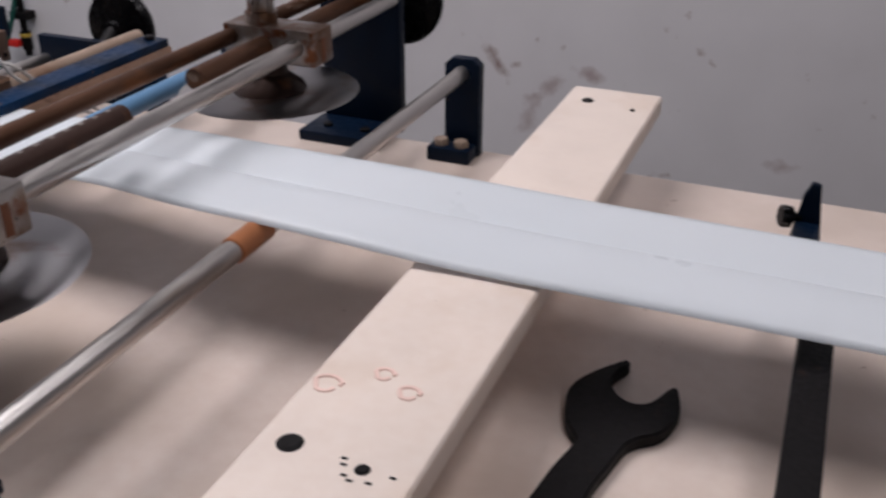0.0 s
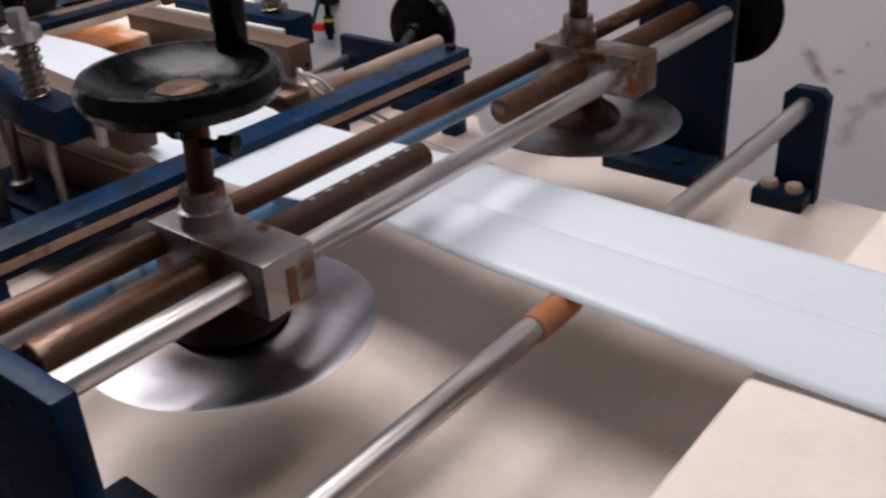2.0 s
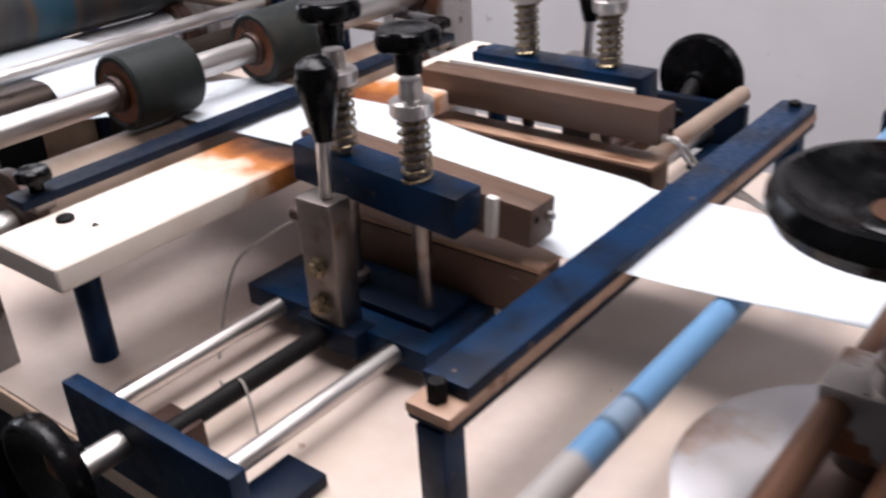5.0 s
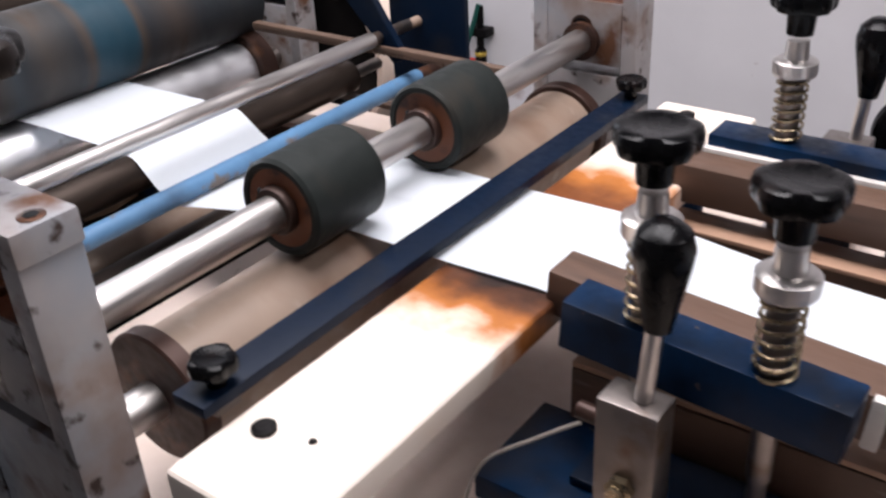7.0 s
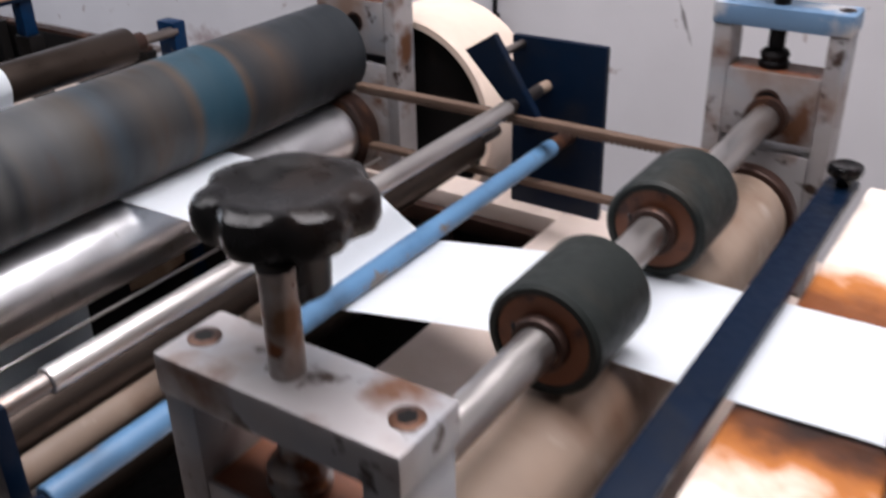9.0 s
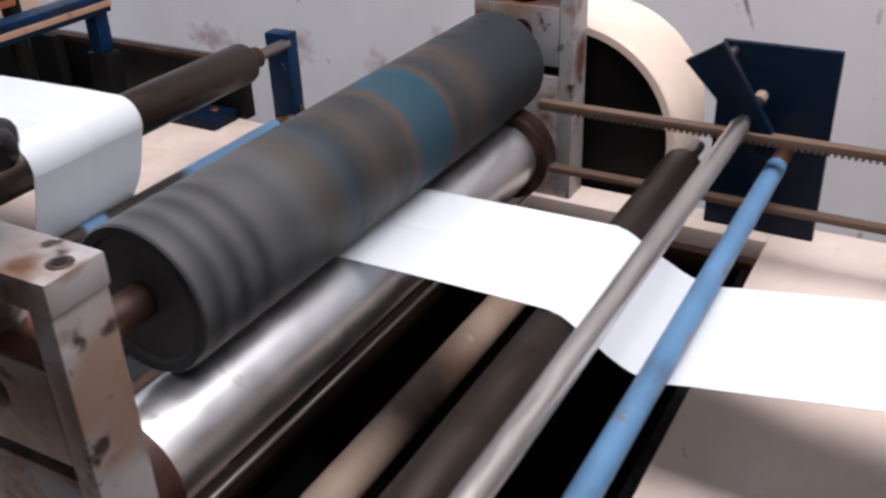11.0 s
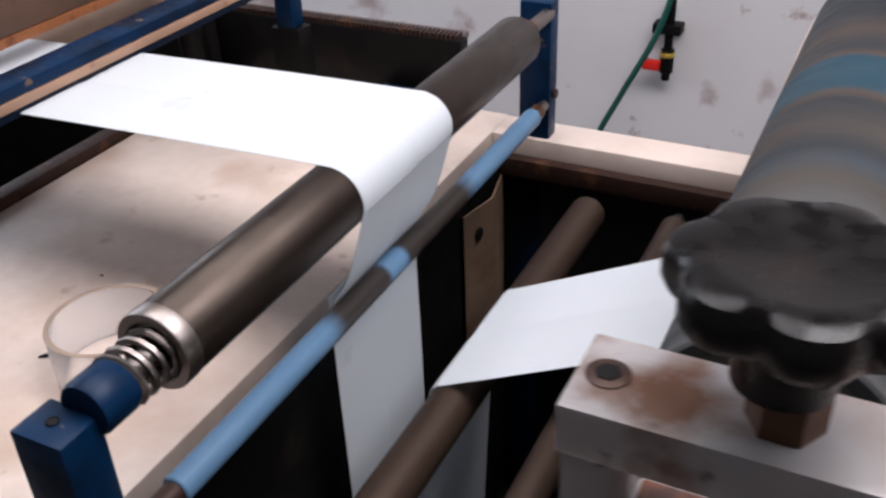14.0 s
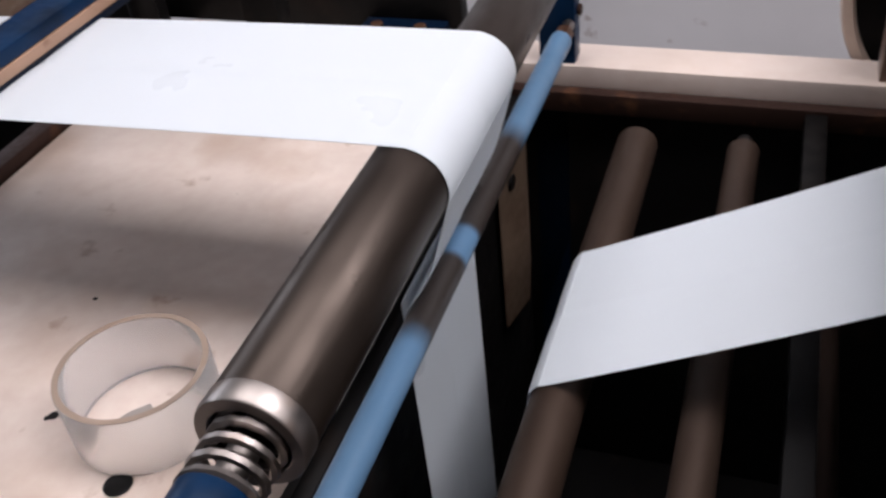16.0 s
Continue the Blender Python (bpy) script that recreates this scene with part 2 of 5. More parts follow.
_nt.links.new(_nt.nodes["Principled BSDF"].outputs[0], _mx.inputs[1])
_nt.links.new(_tr.outputs[0], _mx.inputs[2])
_nt.links.new(_mx.outputs[0], _nt.nodes["Material Output"].inputs[0])
M_PINK = material("pink_mark", (0.72, 0.52, 0.46), 0.6, scale=100)
M_CORD = material("white_cord", (0.6, 0.57, 0.54), 0.6, scale=200)
M_GREYCORD = material("grey_wire", (0.25, 0.22, 0.2), 0.5, scale=200)
M_GREEN = material("dark_green_hose", (0.01, 0.07, 0.055), 0.4, scale=100)
M_RED = material("red_tap_handle", (0.55, 0.02, 0.015), 0.35, scale=100)
M_YELLOW = material("brass_tap_ring", (0.6, 0.42, 0.08), 0.35, 0.6, scale=100)
M_ORANGE = material("worn_copper_sleeve", (0.34, 0.13, 0.055), 0.4, 0.3, spots=[((0.16, 0.05, 0.025), 40, 0.55, 0.15)], scale=120, bump=0.15)
# Black of small steel parts; on the pit plates it also deepens the shade.
M_PIT = material("black_steel_and_pit_shade", (0.004, 0.0035, 0.0035), 0.5, spots=[((0.014, 0.009, 0.007), 18, 0.6, 0.2)], scale=50, spec=0.15)
M_FEED = material("dark_brown_feed_roller", (0.05, 0.031, 0.022), 0.5, 0.5, spots=[((0.028, 0.016, 0.012), 12, 0.5, 0.25)], scale=80, stretch=(1, 0.3, 1))
M_FLAP = material("tan_guard_sheet", (0.17, 0.115, 0.08), 0.45, 0.3, spots=[((0.1, 0.055, 0.035), 14, 0.5, 0.2)], scale=80, bump=0.1)
M_FLOOR = material("dark_concrete_floor", (0.09, 0.085, 0.08), 0.7, spots=[((0.05, 0.045, 0.04), 3, 0.5, 0.2)], scale=20, bump=0.2)
M_WALL = material("stained_white_wall_paint", (0.66, 0.635, 0.65), 0.7, spots=[((0.58, 0.55, 0.56), 1.3, 0.5, 0.3), ((0.34, 0.26, 0.25), 14, 0.68, 0.08)], scale=30, bump=0.15, var=0.04)


def stained(m, marks):
    """Adds smudges: rows of centre x, z, half width, half height, colour, strength."""
    nt = m.node_tree
    p = nt.nodes["Principled BSDF"]
    last = p.inputs["Base Color"].links[0].from_socket
    tc = nt.nodes.new("ShaderNodeTexCoord")
    n = nt.nodes.new("ShaderNodeTexNoise")
    n.inputs["Scale"].default_value, n.inputs["Detail"].default_value = 26, 6
    nt.links.new(tc.outputs["Object"], n.inputs["Vector"])
    for x, z, w, h, turn, colour, amount in marks:
        mp = nt.nodes.new("ShaderNodeMapping")
        mp.vector_type = "TEXTURE"
        mp.inputs["Location"].default_value = (x, WALL_FACE, z)
        mp.inputs["Rotation"].default_value = (0, radians(turn), 0)
        mp.inputs["Scale"].default_value = (w, 1, h)
        nt.links.new(tc.outputs["Object"], mp.inputs[0])
        le = nt.nodes.new("ShaderNodeVectorMath")
        le.operation = "LENGTH"
        nt.links.new(mp.outputs[0], le.inputs[0])
        ad = nt.nodes.new("ShaderNodeMath")
        ad.operation = "MULTIPLY_ADD"
        ad.inputs[1].default_value = 2.6
        nt.links.new(n.outputs[0], ad.inputs[0])
        nt.links.new(le.outputs["Value"], ad.inputs[2])
        mr = nt.nodes.new("ShaderNodeMapRange")
        mr.inputs[1].default_value, mr.inputs[2].default_value, mr.inputs[3].default_value, mr.inputs[4].default_value = 1.35, 2.3, amount, 0.0
        nt.links.new(ad.outputs[0], mr.inputs[0])
        k = nt.nodes.new("ShaderNodeMix")
        k.data_type = "RGBA"
        nt.links.new(mr.outputs[0], k.inputs[0])
        nt.links.new(last, k.inputs[6])
        k.inputs[7].default_value = (*colour, 1)
        last = k.outputs[2]
    nt.links.new(last, p.inputs["Base Color"])


WALL_FACE = 1.75
SMUDGE = (0.24, 0.13, 0.12)
stained(M_WALL, [(1.09, -0.40, 0.022, 0.07, -35, (0.2, 0.11, 0.09), 0.8), (1.35, -0.415, 0.07, 0.025, 8, SMUDGE, 0.6), (1.25, -0.45, 0.06, 0.03, -40, SMUDGE, 0.5), (1.19, -0.55, 0.03, 0.09, 15, SMUDGE, 0.45), (1.86, -0.59, 0.05, 0.02, -10, SMUDGE, 0.5),
                 (-0.038, -0.21, 0.006, 0.07, -20, (0.12, 0.1, 0.1), 0.8), (-1.39, -0.48, 0.07, 0.06, 10, SMUDGE, 0.6), (-1.1, -0.5, 0.05, 0.05, 0, SMUDGE, 0.6), (-0.9, -0.41, 0.035, 0.06, 0, SMUDGE, 0.6), (-1.75, -0.5, 0.12, 0.05, 0, SMUDGE, 0.6), (-0.92, -0.56, 0.04, 0.03, 0, SMUDGE, 0.6), (-0.42, -0.61, 0.04, 0.035, 0, SMUDGE, 0.6), (-0.284, -0.563, 0.025, 0.04, 0, SMUDGE, 0.5)])
# Dark grey of the unseen ceiling, set low to hold back bounced light.
M_CEIL = material("fill_cutting_dark_grey", (0.1, 0.097, 0.095), 0.8, scale=20, var=0.04)
# Grey of the three unseen walls, darkened so less light bounces onto blacks.
M_WALL2 = material("unseen_wall_fill_cut_grey", (0.25, 0.245, 0.25), 0.8, scale=20, var=0.08)
M_PULLEY = material("cream_pulley_guard_paint", (0.68, 0.55, 0.46), 0.5, spots=[((0.5, 0.36, 0.28), 8, 0.6, 0.2)], scale=60, bump=0.1)
M_BELT = material("brown_belt_rubber", (0.11, 0.07, 0.05), 0.6, scale=120, bump=0.2)
M_LAMP = bpy.data.materials.new("lamp_tube_glow")
M_LAMP.use_nodes = True
M_LAMP.node_tree.nodes["Principled BSDF"].inputs["Emission Color"].default_value = (1, 0.98, 0.95, 1)
M_LAMP.node_tree.nodes["Principled BSDF"].inputs["Emission Strength"].default_value = 6.0


def banded(name, bands, base, rough, fleck):
    """Rings of worn colour round a roller, by place along its axis (world y), and fine streaks that run round it."""
    m = material(name, base, rough, spots=fleck, scale=60, stretch=(0.35, 1, 0.35), bump=0.12)
    nt = m.node_tree
    p = nt.nodes["Principled BSDF"]
    src = p.inputs["Base Color"].links[0].from_socket
    geo = nt.nodes.new("ShaderNodeTexCoord")
    sep = nt.nodes.new("ShaderNodeSeparateXYZ")
    nt.links.new(geo.outputs["Object"], sep.inputs[0])
    wob = nt.nodes.new("ShaderNodeTexNoise")
    wob.inputs["Scale"].default_value = 18
    nt.links.new(geo.outputs["Object"], wob.inputs["Vector"])
    add = nt.nodes.new("ShaderNodeMath")
    add.operation = "MULTIPLY_ADD"
    add.inputs[1].default_value = 0.006
    nt.links.new(wob.outputs[0], add.inputs[0])
    nt.links.new(sep.outputs["Y"], add.inputs[2])
    r = nt.nodes.new("ShaderNodeValToRGB")
    mr = nt.nodes.new("ShaderNodeMapRange")
    mr.inputs[1].default_value, mr.inputs[2].default_value = -0.3, 0.45
    nt.links.new(add.outputs[0], mr.inputs[0])
    nt.links.new(mr.outputs[0], r.inputs[0])
    el = r.color_ramp.elements
    el[0].position, el[0].color = 0.0, (*bands[0][1], 1)
    el[1].position, el[1].color = 1.0, (*bands[-1][1], 1)
    for y, c in bands[1:-1]:
        e = el.new((y + 0.3) / 0.75)
        e.color = (*c, 1)
    mix = nt.nodes.new("ShaderNodeMix")
    mix.data_type = "RGBA"
    mix.inputs[0].default_value = 0.78
    nt.links.new(src, mix.inputs[6])
    nt.links.new(r.outputs[0], mix.inputs[7])
    nt.links.new(mix.outputs[2], p.inputs["Base Color"])
    return m


GR, DK, BL, BR = (0.062, 0.06, 0.058), (0.010, 0.0125, 0.0155), (0.001, 0.035, 0.058), (0.055, 0.033, 0.02)
M_BIGROLL = banded("grey_rubber_roller_with_blue_band", [(-0.3, DK), (-0.203, DK), (-0.197, GR), (-0.182, DK), (-0.172, GR), (-0.158, DK), (-0.146, GR), (-0.132, DK), (-0.12, GR), (-0.09, (0.045, 0.047, 0.05)), (-0.07, GR), (-0.04, (0.042, 0.032, 0.024)), (-0.015, (0.02, 0.03, 0.04)), (0.0, DK), (0.03, (0.04, 0.03, 0.023)), (0.075, DK), (0.088, BR), (0.098, BL), (0.156, BL), (0.163, BR), (0.176, DK), (0.22, (0.045, 0.03, 0.022)), (0.26, DK), (0.45, DK)], (0.03, 0.036, 0.042), 0.55, [((0.075, 0.072, 0.066), 12, 0.54, 0.16), ((0.06, 0.03, 0.016), 30, 0.6, 0.1)])
YB, BD = (0.105, 0.22, 0.37), (0.02, 0.0135, 0.011)
M_BLUEROD3 = banded("blue_rod_with_worn_dark_stretch", [(-0.3, YB), (-0.07, YB), (-0.05, BD), (0.018, BD), (0.024, YB), (0.05, YB), (0.056, BD), (0.17, BD), (0.2, YB), (0.45, YB)], (0.045, 0.042, 0.04), 0.4, [((0.1, 0.09, 0.09), 26, 0.62, 0.1)])
M_BLUEROLL1 = banded("blue_roller_with_black_rings", [(-0.34, (0.4, 0.32, 0.25)), (-0.235, (0.4, 0.32, 0.25)), (-0.228, YB), (-0.2, YB), (-0.194, (0.02, 0.02, 0.02)), (-0.188, (0.2, 0.24, 0.28)), (-0.168, (0.2, 0.24, 0.28)), (-0.163, (0.02, 0.02, 0.02)), (-0.157, YB), (0.45, YB)], (0.14, 0.29, 0.48), 0.4, [((0.1, 0.1, 0.1), 40, 0.68, 0.08)])


def burnt_board():
    m = material("cream_board_with_burn_stains", (0.78, 0.69, 0.61), 0.42, spots=[((0.66, 0.54, 0.44), 9, 0.55, 0.25)], grain=0.1, scale=90, var=0.05)
    nt = m.node_tree
    p = nt.nodes["Principled BSDF"]
    last = p.inputs["Base Color"].links[0].from_socket
    tc = nt.nodes.new("ShaderNodeTexCoord")
    n = nt.nodes.new("ShaderNodeTexNoise")
    n.inputs["Scale"].default_value, n.inputs["Detail"].default_value = 24, 6
    nt.links.new(tc.outputs["Object"], n.inputs["Vector"])
    sep = nt.nodes.new("ShaderNodeSeparateXYZ")
    nt.links.new(tc.outputs["Object"], sep.inputs[0])
    for lo, hi, colour, wid in ((-0.135, 0.175, (0.46, 0.16, 0.035), 0.035), (-0.112, 0.15, (0.16, 0.05, 0.015), 0.045), (-0.088, 0.07, (0.02, 0.009, 0.006), 0.04)):
        a = nt.nodes.new("ShaderNodeMath")
        a.operation = "MULTIPLY_ADD"
        a.inputs[1].default_value = 0.09
        nt.links.new(n.outputs[0], a.inputs[0])
        nt.links.new(sep.outputs["Y"], a.inputs[2])
        r1 = nt.nodes.new("ShaderNodeMapRange")
        r1.inputs[1].default_value, r1.inputs[2].default_value = lo + 0.045, lo + wid + 0.045
        nt.links.new(a.outputs[0], r1.inputs[0])
        r2 = nt.nodes.new("ShaderNodeMapRange")
        r2.inputs[1].default_value, r2.inputs[2].default_value = hi + 0.045, hi - wid + 0.045
        nt.links.new(a.outputs[0], r2.inputs[0])
        mu = nt.nodes.new("ShaderNodeMath")
        mu.operation = "MULTIPLY"
        nt.links.new(r1.outputs[0], mu.inputs[0])
        nt.links.new(r2.outputs[0], mu.inputs[1])
        k = nt.nodes.new("ShaderNodeMix")
        k.data_type = "RGBA"
        nt.links.new(mu.outputs[0], k.inputs[0])
        nt.links.new(last, k.inputs[6])
        k.inputs[7].default_value = (*colour, 1)
        last = k.outputs[2]
    nt.links.new(last, p.inputs["Base Color"])
    return m


M_BURNT = burnt_board()
M_TAPE = bpy.data.materials.new("clear_tape")
M_TAPE.use_nodes = True
_p = M_TAPE.node_tree.nodes["Principled BSDF"]
_p.inputs["Base Color"].default_value = (0.94, 0.93, 0.93, 1)
_p.inputs["Roughness"].default_value = 0.22
_p.inputs["Transmission Weight"].default_value = 0.78
_p.inputs["IOR"].default_value = 1.18

# ---- the room ----
TZ = -0.114
FLOOR_Z = -0.95
WALL_Y = 1.75
tagged(part("floor", box(-3.6, 4.1, -2.4, WALL_Y + 0.12, FLOOR_Z - 0.1, FLOOR_Z, 0), M_FLOOR), "dark worn concrete workshop floor", "floor", kind="structure")
# Added ceiling, out of view; its dark colour keeps the fill light down.
tagged(part("ceiling", box(-3.6, 4.1, -2.4, WALL_Y + 0.12, 2.0, 2.1, 0), M_CEIL), "unseen ceiling, coloured dark to cut bounced light", "ceiling", kind="structure")
wall_north = tagged(part("wall_north", box(-3.6, 4.1, WALL_Y, WALL_Y + 0.12, FLOOR_Z, 2.0, 0), M_WALL), "off-white painted wall with brown stains and scuffs", "wall", kind="structure")
# South, east and west walls are added out of view to limit bounced light.
tagged(part("wall_south", box(-3.6, 4.1, -2.4, -2.28, FLOOR_Z, 2.0, 0), M_WALL2), "unseen added wall, coloured dark to cut bounced light", "wall", kind="structure")
tagged(part("wall_east", box(3.98, 4.1, -2.28, WALL_Y, FLOOR_Z, 2.0, 0), M_WALL2), "unseen added wall, coloured dark to cut bounced light", "wall", kind="structure")
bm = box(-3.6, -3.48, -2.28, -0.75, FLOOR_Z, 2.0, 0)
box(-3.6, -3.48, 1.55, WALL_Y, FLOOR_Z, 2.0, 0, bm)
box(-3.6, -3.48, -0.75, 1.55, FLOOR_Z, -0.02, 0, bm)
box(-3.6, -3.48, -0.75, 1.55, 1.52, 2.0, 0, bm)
tagged(part("wall_west", bm, M_WALL2), "unseen added dark wall with an opening for the fill light", "wall", kind="structure")
# Invented window, out of view, built round the added end fill light.
win = thing("added_window", (-3.54, 0.4, -0.02), "unseen added window framing the end fill light", "window", kind="structure")
for y in (-0.75, 0.38, 1.51):
    part("added_window_frame", box(-3.56, -3.52, y, y + 0.04, -0.02, 1.52, 0.003), M_CEIL, win)
for z in (-0.02, 1.48):
    part("added_window_frame", box(-3.56, -3.52, -0.71, 1.51, z, z + 0.04, 0.003), M_CEIL, win)


def ceiling_lamp(x, y, turn=0):
    lamp = thing("ceiling_lamp", (x, y, 2.0), "grey twin tube strip lamp hung under the ceiling", "lamp", "ceiling lamps")
    part("housing", box(x - 0.65, x + 0.65, y - 0.1, y + 0.1, 1.78, 1.83, 0.006), M_CEIL, lamp)
    for dx in (-0.45, 0.45):
        part("hanger", rod((x + dx, y, 1.829), (x + dx, y, 2.0), 0.006), M_DULL, lamp)
    for dy in (-0.05, 0.05):
        part("tube", rod((x - 0.6, y + dy, 1.762), (x + 0.6, y + dy, 1.762), 0.013), M_LAMP, lamp)
    lamp.matrix_world = pose(x, y, 2.0, 0, 0, turn)
    return lamp


ceiling_lamp(-0.8, 0.1)
ceiling_lamp(0.65, 0.1)
ceiling_lamp(2.3, 0.15, 90)

# tables and machine frame


def bench(name, x0, x1, label, group, top):
    t = thing(name, ((x0 + x1) / 2, 0.05, FLOOR_Z), label, "table", group)
    part("tabletop", box(x0, x1, -0.345, 0.452, TZ - 0.022, TZ, 0.0015), top, t)
    part("edge_strip", box(x0 + 0.002, x1 - 0.002, -0.349, -0.3455, TZ - 0.026, TZ - 0.001, 0.001), M_EDGE, t, "pale worn edge strip")
    for y0, y1 in ((-0.335, -0.30), (0.405, 0.44)):
        part("rail", box(x0 + 0.03, x1 - 0.03, y0, y1, TZ - 0.10, TZ - 0.022, 0.002), M_NAVY, t)
    for x in (x0 + 0.03, x1 - 0.08):
        for y in (-0.335, 0.39):
            part("leg", box(x, x + 0.05, y, y + 0.05, FLOOR_Z, TZ - 0.1, 0.002), M_NAVY, t)
    return t


bench("work_table", 0.30, 2.75, "long cream laminate machine table on navy legs", "machine tables", M_TABLE)
left_table = bench("work_table", -0.83, -0.425, "short cream laminate table section with stained top", "machine tables", M_TABLE2)
pit = thing("machine_frame", (-0.06, 0.05, FLOOR_Z), "open black steel machine frame, inside darkened for shade", "machine frame")
part("far_rail", box(-0.425, 0.30, 0.398, 0.450, TZ - 0.03, TZ, 0.002), M_TABLE, pit, "cream laminated far rail")
part("near_rail", box(-0.425, 0.30, -0.45, -0.372, TZ - 0.03, TZ, 0.002), M_TABLE, pit, "cream laminated near rail")
part("inner_lip", box(-0.42, 0.295, 0.382, 0.397, TZ - 0.045, TZ - 0.022, 0.002), M_DARKRUST, pit, "rusty brown lip")
# Plates and tray close the pit; their near-black colour carries its shade.
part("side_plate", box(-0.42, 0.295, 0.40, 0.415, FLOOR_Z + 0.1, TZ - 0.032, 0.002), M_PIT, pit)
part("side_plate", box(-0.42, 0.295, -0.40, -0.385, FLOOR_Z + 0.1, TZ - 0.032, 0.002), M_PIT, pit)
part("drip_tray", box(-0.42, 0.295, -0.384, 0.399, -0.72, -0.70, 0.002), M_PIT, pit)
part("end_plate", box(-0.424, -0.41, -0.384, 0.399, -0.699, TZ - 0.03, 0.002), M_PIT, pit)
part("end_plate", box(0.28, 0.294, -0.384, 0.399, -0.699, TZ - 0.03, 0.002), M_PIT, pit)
for x in (-0.40, 0.24):
    for y in (-0.42, 0.42):
        part("leg", box(x, x + 0.04, y - 0.02, y + 0.02, FLOOR_Z, TZ - 0.03, 0.002), M_NAVY, pit)
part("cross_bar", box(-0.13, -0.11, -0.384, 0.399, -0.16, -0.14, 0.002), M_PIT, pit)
part("flap", prism([(0.0, 0.0), (0.054, -0.012), (0.122, 0.004), (0.122, 0.0055), (0.054, -0.0095), (0.0, 0.0015)], -0.21, 0.0, pose(-0.404, 0.272, TZ - 0.046, 0, 0, 90), 0), M_FLAP, pit, "folded tan guard sheet")
part("guard_bolt", lathe((-0.406, 0.298, TZ - 0.08), (1, 0, 0), [(0, 0), (0.008, 0), (0.008, 0.01), (0, 0.01)], 12), M_PIT, pit)
lpit = thing("machine_frame", (-1.1, 0.05, FLOOR_Z), "black steel frame beyond the short table, darkened for shade", "machine frame")
# Same near-black here, giving the dark hollow beyond the short table.
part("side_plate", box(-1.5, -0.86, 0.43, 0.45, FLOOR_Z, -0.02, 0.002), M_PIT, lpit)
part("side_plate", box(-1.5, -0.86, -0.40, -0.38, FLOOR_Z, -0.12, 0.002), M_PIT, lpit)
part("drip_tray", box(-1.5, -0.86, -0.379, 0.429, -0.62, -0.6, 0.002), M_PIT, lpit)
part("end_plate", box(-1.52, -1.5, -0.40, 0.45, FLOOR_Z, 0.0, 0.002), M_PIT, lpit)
part("edge_bar", box(-0.855, -0.833, -0.34, 0.42, TZ - 0.03, TZ + 0.012, 0.002), M_DARKRUST, lpit, "dark rusty edge bar")
part("roller", rod((-0.875, -0.37, 0.02), (-0.875, 0.42, 0.02), 0.028), M_TAN, lpit, "tan coated cross roller")
part("beam", box(-0.80, -0.755, -0.37, 0.30, 0.085, 0.12, 0.003), M_JAW, lpit, "greyish brown wooden beam")
part("beam_lining", box(-0.80, -0.755, -0.37, 0.30, 0.075, 0.0845, 0.001), M_ORANGE, lpit, "orange brown lining under the beam")
for x, y, foot in ((-0.95, 0.465, FLOOR_Z), (-0.79, 0.315, TZ)):
    part("upright", rod((x, y, foot), (x, y, 0.16), 0.014), M_PIT, lpit, "black upright")
chan = thing("rack_channel", (-0.6, 0.46, TZ), "black steel channel with a toothed upper edge", "machine part")
part("channel", box(-0.93, -0.49, 0.4535, 0.475, TZ, -0.03, 0.002), M_PIT, chan)
bm = bmesh.new()
for i in range(72):
    box(-0.926 + i * 0.006, -0.923 + i * 0.006, 0.455, 0.474, -0.0305, -0.024, 0, bm)
part("teeth", bm, M_DARKRUST, chan, "row of small worn teeth")
part("top_flange", box(-0.93, -0.50, 0.4755, 0.50, -0.04, -0.032, 0.001), M_DULL, chan)

# ---- the film web ----
# rows: x, z, near edge, far edge, fullness of the folded tube
WEB = [(-1.45, 0.046, -0.06, 0.095, 0), (-0.9, 0.052, -0.055, 0.098, 0), (-0.6, 0.0585, -0.048, 0.104, 0), (-0.46, 0.0606, -0.044, 0.107, 0), (-0.4, 0.0617, -0.043, 0.107, 0), (-0.3614, 0.06218, -0.043, 0.107, 0), (-0.3556, 0.06178, -0.043, 0.107, 0), (-0.3487, 0.0596, -0.043, 0.107, 0), (-0.3426, 0.05572, -0.043, 0.107, 0), (-0.3377, 0.05039, -0.043, 0.107, 0), (-0.3344, 0.04397, -0.043, 0.107, 0), (-0.3328, 0.03691, -0.043, 0.107, 0), (-0.3331, 0.02969, -0.043, 0.107, 0), (-0.3347, 0.02412, -0.043, 0.107, 0), (-0.352, -0.0315, -0.043, 0.107, 0), (-0.3715, -0.066, -0.043, 0.106, 0), (-0.3745, -0.08, -0.042, 0.106, 0), (-0.3745, -0.35, -0.04, 0.106, 0), (-0.374, -0.66, -0.04, 0.106, 0)]
